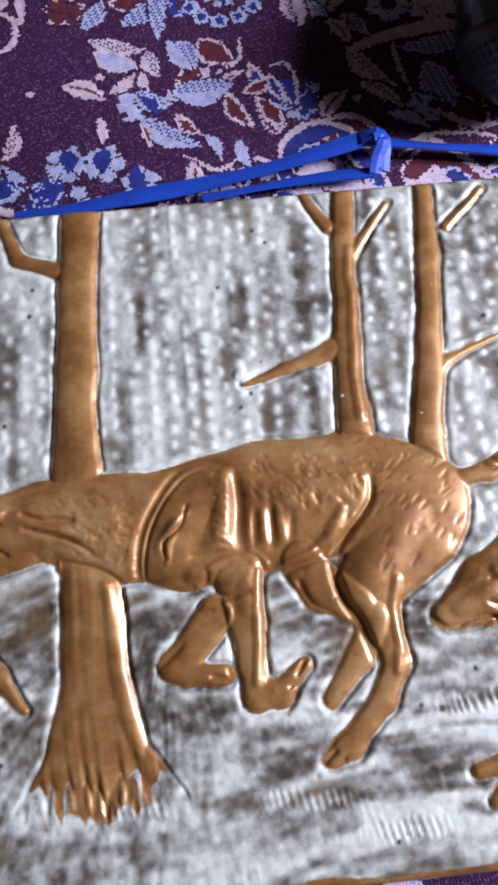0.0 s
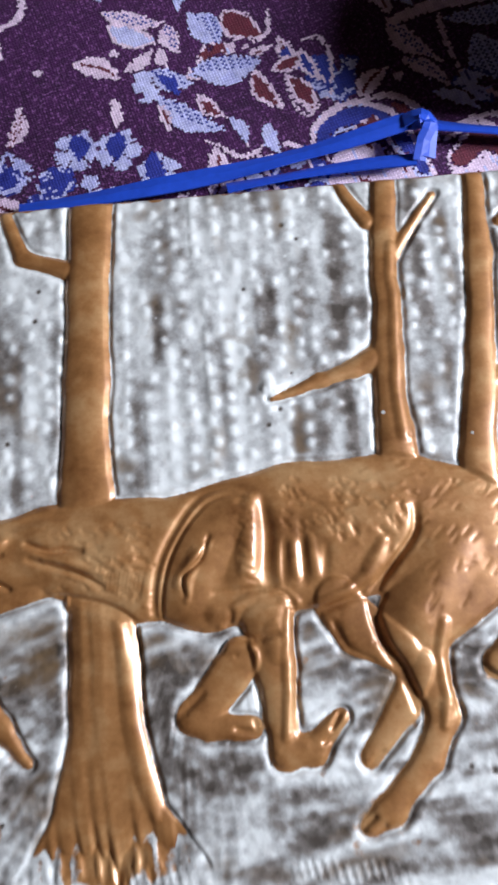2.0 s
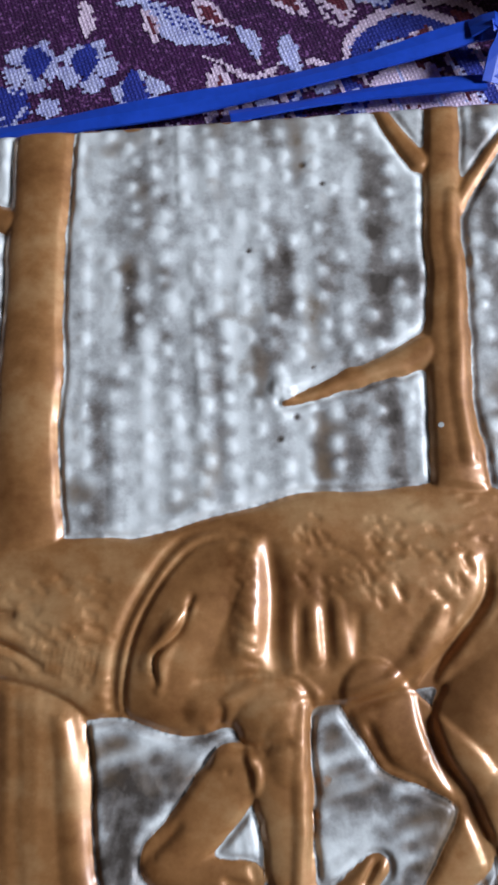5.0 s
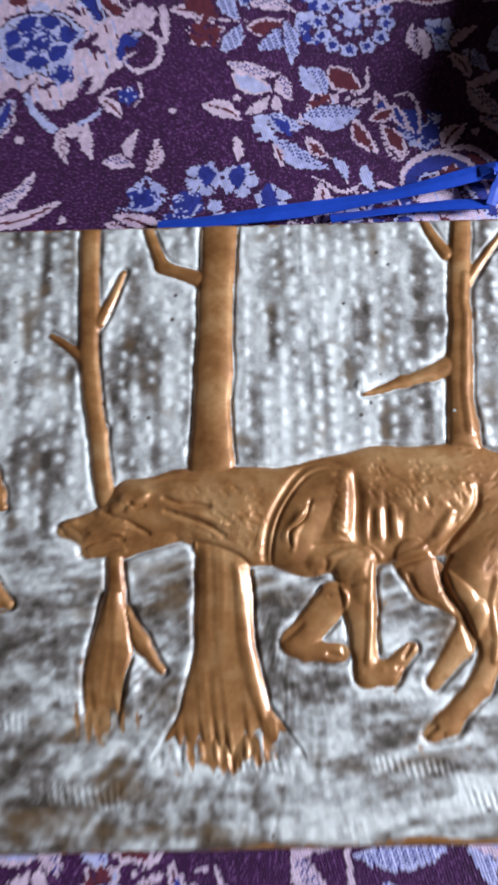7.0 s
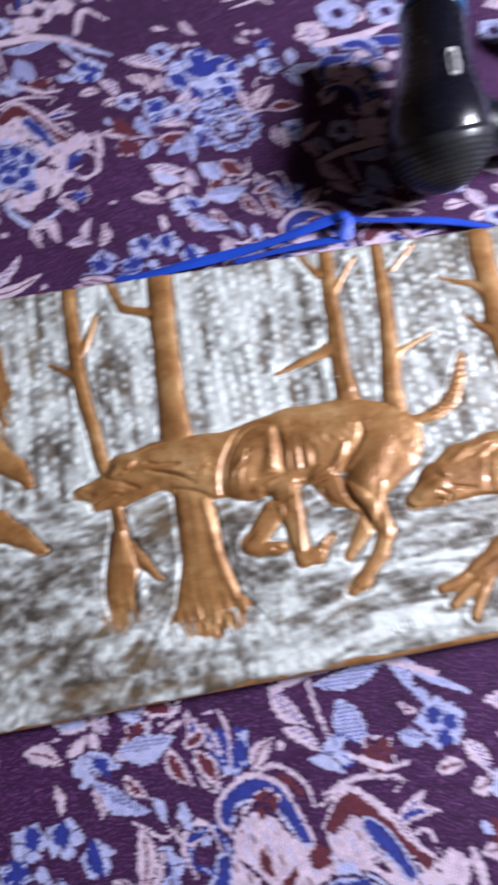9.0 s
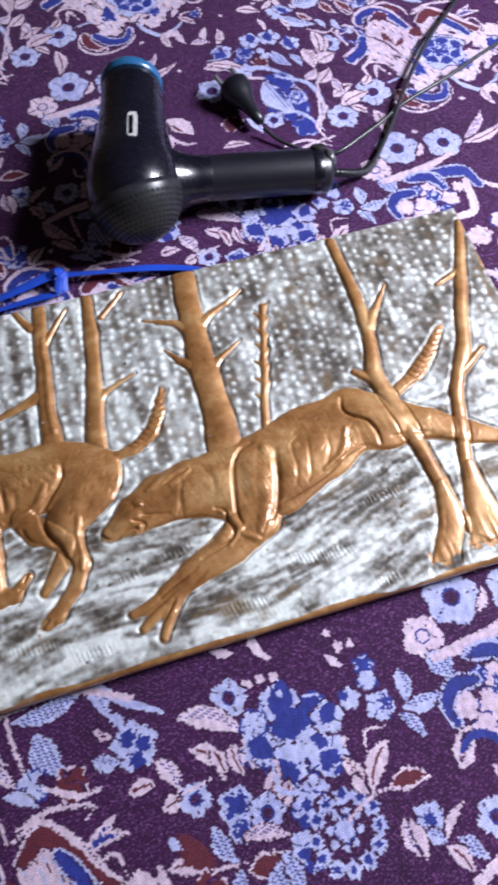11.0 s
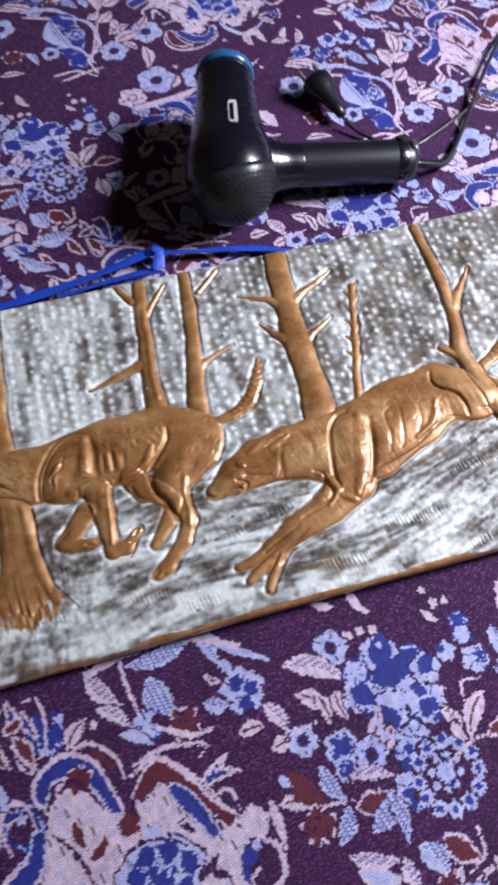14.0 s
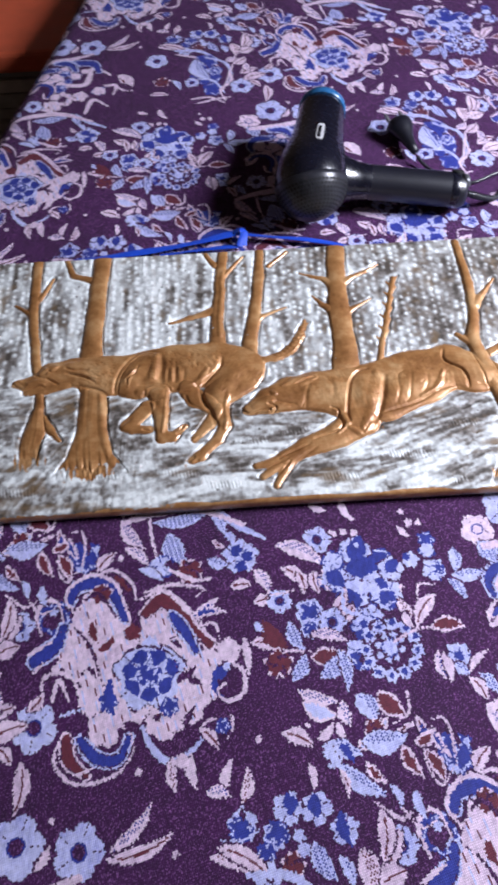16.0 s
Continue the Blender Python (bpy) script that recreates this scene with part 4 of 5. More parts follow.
crests.limb((187, 113.5, 2.1), (194.2, 117.2, 3.2), (202, 117.3, 3.6), (207.5, 113, 3.2), (208.5, 106, 2.1))
crests.limb((181.5, 107.7, 1.8), (183, 100.6, 3.0), (191, 99.5, 2.1))
crests.limb((91, 139, 2.5), (96, 141.5, 3.4), (102.5, 141, 2.1))
crests.limb((80, 128.5, 1.8), (88, 129.5, 2.9), (97, 129, 1.8))
crests.limb((120, 134.5, 1.8), (130, 133.4, 2.9), (142, 129.5, 1.8))
crests.limb((447.4, 116, 2.6), (443.5, 105, 4.0), (437, 97, 3.6), (426.1, 90.9, 2.1))
crests.limb((390.5, 118, 4.5), (387.5, 104, 7), (383.5, 88, 7.5), (379, 74, 6.5), (371, 61, 4))
crests.limb((306, 109.5, 2.1), (320, 116, 3.8), (335, 117.6, 2.5))
crests.limb((349, 83, 2.1), (355.5, 77, 3.4), (358, 66, 3.4), (350, 58, 2.1))
muscles.limb((209.5, 134, 2.6), (209.5, 123, 2.6))
muscles.limb((216, 135, 2.6), (216, 123, 2.6))
muscles.limb((318, 110, 3.0), (332, 119.5, 2.2))
muscles.limb((281, 90.4, 4.2), (294, 95, 5.4))
muscles.limb((297.6, 101, 2.4), (299, 101.4, 2.4))
muscles.limb((288, 84, 3.0), (296, 86.5, 2.4))
muscles.limb((353, 74, 5), (345, 64, 5))
muscles.limb((95.5, 142.8, 3.2), (105, 144.8, 4.5))
# roots and grassy fringes at the foot of the trunks
rnd = random.Random(4)
trees.flare((124, 129.2, 150.5), (110, 129, 151.4), (86, 127.8, 153.3), (66, 125.8, 156.6), (52, 122.4, 159.5), (44, 118, 166), (34, 112, 172), seed=61)
trees.flare((101, 87.8, 97.8), (91, 85, 98.5), (76, 81.5, 101.5), (62, 81.5, 99), (49, 83, 96), fringe=5, seed=71)
# needles and twigs along the panel's short edge
for k in range(5):
    y0 = 272 - 17 * k - 8 * rnd.random()
    trees.limb((1 + 4 * rnd.random(), y0, 5.5), (7 + 6 * rnd.random(), y0 - 10 - 7 * rnd.random(), 3.6), (11 + 12 * rnd.random(), y0 - 18 - 12 * rnd.random(), 0.8))
beasts.limb((25.3, 113.5, 4), (38, 103.7, 3.2), (42, 95.8, 1.6))
beasts.limb((30.1, 155.6, 4), (38.4, 145.3, 3), (37, 138.1, 1.5))
# bushy tails and the sapling's needles
for k in range(9):
    t = k / 8
    x0, y0 = 300 + 29 * t ** 0.8, 143 + 32 * t ** 1.6
    beasts.limb((x0, y0, 2.2), (x0 + 9 - 2 * t, y0 - 2 + 8 * t, 0.6))
    x0, y0 = 508 + 32 * t, 142 + 30 * t ** 1.2
    beasts.limb((x0, y0, 2.2), (x0 + 10 - 3 * t, y0 - 1 + 6 * t, 0.6))
for k in range(12):
    t = k / 11
    trees.limb((402 + 20 * t, 155 + 72 * t, 1.6), (402 + 20 * t + (5 if k % 2 else -5), 161 + 72 * t, 0.7))
# chased lines
chase((196.7, 154.1), (188.1, 156.6), (177.1, 153.8), (167.8, 142.8), (160.9, 129.1), (158.8, 114.4), (161.2, 106.1), (169.3, 100.7), (181.3, 100.4), depth=1.1, wide=1.5)
chase((194.9, 150.9), (187.9, 153.5), (178.9, 150.7), (170.2, 140.7), (164.2, 128.8), (161.6, 114.2), (164.6, 107.6), (172.2, 103.5), depth=0.9, wide=0.9)
chase((179.7, 139), (176.7, 131.6), (170.1, 125.5), (170.3, 119), depth=1.6, wide=0.9)
chase((199.4, 150), (200.4, 139.4), (199.5, 126.3), (200.6, 119.4), depth=1.9, wide=2.9)
chase((185.9, 112.3), (185.4, 106), (192.6, 102.8), (201, 103.9), depth=1.5, wide=1.1)
chase((180.6, 119.2), (193.8, 119.4), (205, 117.2), (209.3, 108), depth=1.1, wide=1.2)
chase((206.3, 134.9), (205.3, 121.5), depth=0.85, wide=1.7)
chase((212.8, 135.3), (212.2, 121), depth=1.05, wide=1.8)
chase((220.8, 132), (220, 124), depth=0.7, wide=1.6)
chase((254, 143.5), (252.5, 134.9), (244.5, 125.2), (236.9, 116.5), (235.1, 109.3), (237.4, 98.4), (243.2, 86.6), (247.6, 72.6), depth=2.6, wide=1.6)
chase((209.8, 108.6), (225.2, 112.9), (237.2, 119.2), depth=0.9, wide=1.4)
chase((221.2, 106), (224.6, 97.1), (232.8, 92.2), depth=1.6)
# heads, throats and shoulders
chase((67.7, 129.9), (71.2, 124.7), (76.5, 121.6), (84.4, 123.3), (92.2, 124.9), (96.2, 123.5), depth=2, wide=0.9)
chase((79, 120.6), (80.6, 117.3), (89, 118.3), (97.5, 119.9), depth=0.9, wide=0.8)
chase((97.6, 131.8), (102.6, 129.1), (107.6, 126.3), depth=1.9, wide=0.9)
chase((114.5, 141.4), (121.7, 138.5), (128, 138.3), (134.3, 137.4), depth=2.3, wide=1.2)
chase((115.3, 135.8), (125.3, 132.5), (133.1, 129.7), (141.3, 124.5), depth=2, wide=1.2)
chase((125, 122.8), (134.3, 120.3), (143.5, 117.1), (151, 111.8), (155.6, 104.7), depth=2.4, wide=1.2)
chase((86.9, 136.4), (91.9, 133.7), (97, 132.2), depth=0.9, wide=1)
chase((99, 139.9), (101.5, 137.9), (105.3, 138.4), depth=1.5, wide=0.8)
chase((69.3, 128.6), (72.4, 129.8), (78.1, 125.7), depth=0.6, wide=0.7)
chase((269.4, 89.1), (276.4, 83.5), (286.1, 86.4), (293.4, 86.5), (294.5, 82.7), depth=1.9, wide=0.8)
chase((292.7, 91.9), (299.3, 88.3), (297, 84.3), (292.2, 80.3), depth=1.7, wide=0.9)
chase((300.5, 93.9), (307.6, 92.1), (316.5, 90.2), depth=1.2, wide=0.9)
chase((317.1, 110.3), (325.7, 114.3), (335.2, 117.3), depth=1.3, wide=0.9)
chase((329.4, 109), (326.3, 98.5), (324.9, 86.1), depth=0.8, wide=1.8)
chase((382.4, 123.5), (373.8, 120.9), (366.6, 111.1), (361.9, 91.8), (359.8, 78.2), (360.6, 69.7), depth=2.3, wide=1.2)
chase((346.6, 85.5), (352.1, 81.8), (352.1, 74.6), (354.7, 67.2), (350.6, 61.4), (340.5, 58), (329.3, 54.5), depth=2.1, wide=1)
chase((397, 114.7), (392.8, 94.8), (386.6, 76.1), (380.5, 68), depth=1.6, wide=2.4)
# following hound
chase((415.1, 119.6), (408.2, 113.4), (407.3, 97.7), (403.8, 86.3), depth=0.6, wide=1.5)
chase((420.6, 117.9), (419, 107.2), (415.3, 91.7), (412.1, 86.4), depth=0.5, wide=1.4)
chase((434, 114), (433, 104), (428, 95), depth=0.5, wide=1.6)
chase((382, 75), (402.3, 80), (424.1, 87), (441, 96.5), (456, 100.5), (466.5, 96), depth=0.8, wide=1.2)
chase((453.1, 139.5), (451.1, 130.9), (454.9, 123.9), (464.6, 116.5), (468.4, 107.7), (468.6, 99), depth=2.0, wide=1.2)
chase((327.8, 106), (326.5, 97), (322.2, 88), depth=0.7, wide=1.1)
chase((344, 118), (350, 106), (349, 94), depth=0.5, wide=1.8)
chase((306, 38), (292, 32), (282, 28), depth=1.5, wide=0.9)
chase((307, 35), (298, 25), (289, 18), depth=1.5, wide=0.9)
chase((325, 50), (308, 43), (298, 38), depth=1.2, wide=0.9)
chase((330, 46), (314, 36), (306, 28), depth=1.0, wide=0.9)
chase((478, 101), (492, 100), (505, 97), depth=0.9, wide=1.2)
hair = random.Random(9)
for k in range(330):
    # short tufts of hair on the rumps, necks, shoulders and backs
    x0, y0, dx, dy = ((256 + 34 * hair.random(), 106 + 50 * hair.random(), -2.4, -2.4), (122 + 34 * hair.random(), 122 + 24 * hair.random(), 2.4, -1.6),
                      (395 + 60 * hair.random(), 100 + 36 * hair.random(), 2.6, 1.4), (328 + 34 * hair.random(), 94 + 24 * hair.random(), 2.6, 0.6),
                      (205 + 60 * hair.random(), 138 + 22 * hair.random(), 2.0, -1.0), (190 + 9 * hair.random(), 120 + 32 * hair.random(), 2.6, -1.2),
                      (381 + 9 * hair.random(), 72 + 45 * hair.random(), 2.8, -0.8))[k % 7]
    chase((x0, y0), (x0 + dx * (0.5 + hair.random()), y0 + dy * (0.5 + hair.random())), depth=(0.25 + 0.35 * hair.random()) * (0.6 if x0 > 250 else 1), wide=0.7)
for k in range(48):
    # broad punched ticks on the leading hound
    x0, y0, dx, dy = ((133 + 24 * hair.random(), 118 + 30 * hair.random(), 1.6, -0.6), (206 + 46 * hair.random(), 136 + 20 * hair.random(), 0.9, -1.8))[k % 2]
    chase((x0, y0), (x0 + dx * (0.8 + hair.random()), y0 + dy * (0.8 + hair.random())), depth=0.35 + 0.4 * hair.random(), wide=0.95)
for k in range(12):
    chase((141 + 1.3 * k, 131.5 - 0.5 * k + hair.random()), (139.5 + 1.3 * k, 126.5 - 0.6 * k - 2 * hair.random()), depth=0.5, wide=0.6)
for k in range(10):
    t = k / 9
    x0, y0 = 507 + 34 * t, 141 + 34 * t ** 1.15
    chase((x0 - 1, y0 + 3), (x0 + 3, y0), (x0 + 8, y0 + 1), depth=1.2, wide=0.8)
    x0, y0 = 302 + 27 * t ** 0.8, 144 + 33 * t ** 1.5
    chase((x0 - 2, y0 + 2), (x0 + 2, y0), (x0 + 6, y0 + 1), depth=1.0, wide=0.8)
for toe in ((228, 44, 222, 40), (231, 41, 226, 37), (217, 72, 221, 78), (214, 68, 220, 70), (185, 74, 192, 72), (233, 63, 228, 59)):
    chase(toe[:2], toe[2:], depth=1.6, wide=0.9)
chase((193, 86), (192, 76), (194, 66), depth=1.4)
chase((174, 86), (166, 80), depth=1.3)
chase((106, 148), (122, 151), (140, 149), depth=0.9, wide=2.0)


def beat_panel():
    relief = beasts.height() + far.height()
    beasts.dist = np.minimum(beasts.dist, far.dist)
    dist = np.minimum(np.minimum(trees.dist, beasts.dist), front.dist)
    ground_line = 118 + 12 * np.sin(gx / 70)
    is_sky = np.clip((gy - ground_line) / 10 + 0.5, 0, 1)
    # punched dots in upright rows on the sky
    dots = np.zeros((NY, NX))
    px, py = 7.4, 6.9
    ax, ay = gx + 5 * (cloud(60, 90, 5) - 0.5), gy + 4 * (cloud(50, 50, 4) - 0.5)
    col, lot = np.floor(ax / px).astype(int), np.random.default_rng(3).random((5, 128, 128))
    for di in (-1, 0, 1):
        ci = col + di
        shift = 0.5 * (ci % 2)
        low = np.floor(ay / py - shift).astype(int)
        for dj in (-1, 0, 1):
            cj = low + dj
            a, b, c, d, e = (lot[k][cj % 128, ci % 128] for k in range(5))
            ex, ey = ax - (ci + 0.5 + 0.35 * (a - 0.5)) * px, ay - (cj + 0.5 + shift + 0.38 * (b - 0.5)) * py
            dots = np.maximum(dots, np.clip(1.5 * c + 0.05, 0, 1) * np.exp(-(ex * ex + ey * ey * (0.6 + 0.6 * e)) / (2.6 + 3.6 * d)))
    ridges = np.clip(cloud(4.2, 70, 62) * 2.2 - 1.0, 0, 1) * np.clip(1 - np.abs(gx - 172) / 45, 0, 1)
    sky_h = 0.7 * dots + 0.35 * cloud(4.5, 26, 7) + 0.10 * cloud(2.4, 4, 8) + 0.4 * cloud(7, 9, 27) + 0.55 * ridges
    # brushed strokes on the ground, fanned out towards the near edge
    ang, rad = np.arctan2(gy - 128, gx - 175), np.hypot(gy - 128, gx - 175)
    wob = 8 * cloud(28, 22, 37) + 3 * cloud(9, 9, 38)
    fan = field(ang * 22 + wob * 0.14, rad / 22 + wob * 0.2, 31) * 0.75 + field(ang * 50 + wob * 0.25, rad / 11, 32) * 0.6 + 0.55 * cloud(5, 4, 39)
    tilt = gy - 0.16 * gx + 9 * np.sin(gx / 46)
    wig = 6 * cloud(40, 20, 45)
    flow = field(gx / 19 + wig * 0.2, tilt / 4.5 + wig * 0.3, 33) * 1.25 + field(gx / 12, tilt / 2.4 + wig * 0.4, 34) * 0.9
    turf = np.clip((215 - gx) / 60, 0, 1) * np.clip((95 - gy) / 30 + 0.3, 0, 1)
    ticks = np.zeros((NY, NX))
    for x0, y0, x1, y1, tall in ((377, 39, 432, 34, 9), (437, 61, 476, 64, 7), (426, 9, 453, 9, 6), (268, 57, 294, 57, 7), (234, 18, 268, 15, 8), (15, 47, 64, 50, 8), (300, 62, 330, 66, 6),
                                 (132, 34, 172, 30, 8), (196, 30, 240, 27, 7), (470, 30, 496, 28, 6), (330, 20, 372, 18, 7), (60, 22, 104, 18, 9)):
        along, up = (gx - x0) / (x1 - x0), gy - y0 - (gx - x0) * (y1 - y0) / (x1 - x0)
        row = np.clip(4 * along, 0, 1) * np.clip(4 * (1 - along), 0, 1) * np.clip(2.2 - np.abs(up + 3 * (field(gx / 4, gy * 0, 67) - 0.5)) / tall * 4, 0, 1)
        ticks = np.maximum(ticks, row * np.clip(0.5 + 0.9 * np.sin((gx + 0.22 * up) * 2.2 + 6 * field(gx / 9, gy / 30, 68)), 0, 1))
    tuft = np.clip(np.sin((gx + 0.2 * gy) * 2.1 + 5 * cloud(30, 30, 11)), 0, 1) * np.clip(cloud(24, 8, 12) * 3.6 - 2.75, 0, 1)
    land_h = fan * turf + flow * (1 - turf) + 0.4 * tuft + 0.6 * ticks + 0.7 * cloud(3, 2.4, 35) + 0.5 * cloud(8, 4, 82)
    z = sky_h * is_sky + 0.50 * land_h * (1 - is_sky)
    z = z * np.clip((dist - 0.2) / 1.6, 0, 1)
    z = z - (0.12 + 0.5 * cloud(14, 14, 69)) * np.exp(-((dist - 0.5) / 0.8) ** 2) + 0.3 * cloud(9, 9, 70) * np.exp(-((dist - 2.6) / 1.2) ** 2)
    fig = trees.height() * np.clip(1 + beasts.dist / 3.0 + 0.4, 0.25, 1)
    bark = (cloud(3.6, 30, 14) - 0.5) * 0.16 * np.clip(-trees.dist / 2, 0, 1)
    fig = fig + np.where(trees.dist < 0, bark + barks.dome, 0)
    dash = np.clip(field((gx + 0.5 * gy) / 3.4, (gy - 0.25 * gx) / 1.5, 15) - 0.70, 0, 1) * np.clip(cloud(30, 22, 36) * 3 - 1.1, 0, 1)
    comb = field((gx + 0.25 * gy) / 1.5, (gy - 0.3 * gx) / 8, 64) - 0.5
    hatch = 0.20 * comb * np.clip((gx - 300) / 20, 0, 1) * np.clip(cloud(24, 18, 65) * 2.2 - 0.5, 0, 1)
    fur = (dash * 1.0 + (cloud(26, 20, 16) - 0.5) * 0.5 + hatch) * np.clip(-beasts.dist / 3, 0, 1) + muscles.dome + swell.dome + crests.dome
    body = relief + fur + lines * np.clip(-beasts.dist / 1.0 + 0.5, 0, 1)
    over = np.where(trees.dist < 0, trees.height() * np.clip(1 + beasts.dist / 6, 0, 1), 0)
    fig = np.where(beasts.dist < 0, np.maximum(np.maximum(body, 0.2), over), fig)
    slim = front.height() + np.where(beasts.dist < 0, body * 0.3, 0) + (cloud(3.5, 24, 17) - 0.5) * 0.16
    fig = np.where(front.dist < 0, np.maximum(slim, fig), fig)
    cut = np.exp(-((beasts.dist - 0.5) / 0.8) ** 2) * (trees.dist < 0) * 0.15
    cut2 = np.exp(-((front.dist - 0.5) / 0.8) ** 2) * (beasts.dist < 0) * 0.8
    z = np.where(dist < 0, fig, z) - cut - cut2 + 0.25 * cloud(40, 40, 18)
    # a torn flake at the broken branch, and a pale stump beside the roots
    flake = np.exp(-((gx - 206) ** 2 + (gy - 193) ** 2) / 9)
    stump = np.exp(-((gx - 102) ** 2 / 14 + (gy - 62) ** 2 / 60))
    z = z + 2.4 * flake * (0.4 + cloud(1.8, 1.8, 46)) + 2.6 * stump
    rim = np.minimum(np.minimum(gx, PW * 1000 - gx), np.minimum(gy, PH * 1000 - gy))
    z = z * np.clip(rim / 3.0 + 0.12, 0, 1) - 1.3 * np.clip(1 - rim / 1.8, 0, 1) ** 2
    gilt = np.clip(0.5 - dist / 1.4, 0, 1)
    # gold runs along the near edge, about the roots, and where the silver was rubbed away
    gilt = np.maximum(gilt, np.clip(0.62 - (gy - 0.4 - 4.6 * cloud(22, 10, 19)) / 2.4, 0, 1) * np.clip((gx - 120) / 160, 0.1, 1))
    wash = np.clip(cloud(11, 7, 51) * 1.5 + 0.6 * cloud(4, 3, 52) - 1.05 - np.clip(dist - 1, 0, 40) / 16, 0, 1) * (1 - is_sky)
    for fx, fy, rx, ry in ((141, 38, 26, 12), (91, 50, 15, 12), (481, 14, 14, 9), (515, 16, 20, 9), (20, 205, 18, 60)):
        near = np.exp(-((gx - fx) / rx) ** 2 - ((gy - fy) / ry) ** 2)
        gilt = np.maximum(gilt, np.clip(near * (0.35 + 1.1 * field(gx / 2.1 + 0.05 * gy, gy / 16, 79)) - 0.1, 0, 0.75))
    gilt = np.maximum(gilt, np.clip(0.9 * wash, 0, 0.42))
    gilt = np.maximum(gilt, np.clip(0.60 - (rim - 3.4 * cloud(13, 13, 57) * cloud(3, 3, 58)) / 1.6, 0, 1))
    gilt = gilt * (1 - np.clip(2 * flake, 0, 1)) * (1 - np.clip(2.5 * stump - 0.4, 0, 1))
    # white paint dabbed on in upright smears, thick along the figures' outlines
    foot = np.clip(np.exp(-((gx - 141) / 32) ** 2 - ((gy - 40) / 16) ** 2) + np.exp(-((gx - 91) / 20) ** 2 - ((gy - 52) / 16) ** 2), 0, 1)
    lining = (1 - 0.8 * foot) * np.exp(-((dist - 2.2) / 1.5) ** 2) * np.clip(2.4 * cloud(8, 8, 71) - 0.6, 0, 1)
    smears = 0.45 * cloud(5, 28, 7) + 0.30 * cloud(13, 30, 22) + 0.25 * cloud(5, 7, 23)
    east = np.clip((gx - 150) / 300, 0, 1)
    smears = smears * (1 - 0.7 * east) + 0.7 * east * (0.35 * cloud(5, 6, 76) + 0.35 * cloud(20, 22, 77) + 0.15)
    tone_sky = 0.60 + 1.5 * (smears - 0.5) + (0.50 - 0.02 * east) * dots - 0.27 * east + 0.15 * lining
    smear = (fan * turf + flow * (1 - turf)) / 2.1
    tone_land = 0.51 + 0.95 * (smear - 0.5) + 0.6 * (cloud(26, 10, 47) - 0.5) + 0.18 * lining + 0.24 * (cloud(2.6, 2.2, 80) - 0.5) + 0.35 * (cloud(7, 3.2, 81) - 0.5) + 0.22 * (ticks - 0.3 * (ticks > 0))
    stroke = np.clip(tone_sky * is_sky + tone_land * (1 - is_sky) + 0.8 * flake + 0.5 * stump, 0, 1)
    stain_sky = 0.34 + 0.5 * (cloud(9, 22, 72) - 0.5) + 0.5 * (cloud(8, 8, 78) - 0.5) + 0.3 * (cloud(24, 30, 73) - 0.5) - 0.30 * dots + 0.06 * east
    near = np.exp(-np.clip(dist, 0, 99) / 9)
    stain_land = 0.15 + 0.9 * (cloud(20, 7, 74) - 0.5) + 0.7 * (cloud(42, 16, 75) - 0.5) - 0.5 * (smear - 0.5) + 0.22 * near
    stain = np.clip(stain_sky * is_sky + stain_land * (1 - is_sky) - 0.35 * lining - flake - stump, 0, 1)
    # pin holes in the paint, and specks of silver splashed on the bronze
    prick = np.random.default_rng(83)
    for k in range(90):
        cx, cy, r = prick.uniform(5, 595), prick.uniform(5, 275), prick.uniform(0.45, 0.85)
        a0, a1, b0, b1 = max(0, int((cx - 3) / 0.6)), min(NX, int((cx + 3) / 0.6)), max(0, int((cy - 3) / 0.6)), min(NY, int((cy + 3) / 0.6))
        spot = np.exp(-((gx[:, a0:a1] - cx) ** 2 + (gy[b0:b1] - cy) ** 2) / (r * r))
        if k % 3:
            stroke[b0:b1, a0:a1] -= 0.9 * spot
            z[b0:b1, a0:a1] -= 0.4 * spot
        else:
            gilt[b0:b1, a0:a1] *= 1 - 0.9 * np.clip(1.4 * spot, 0, 1)
            stroke[b0:b1, a0:a1] += 0.4 * spot
    stroke = np.clip(stroke, 0, 1)
    return z, gilt, stroke, stain


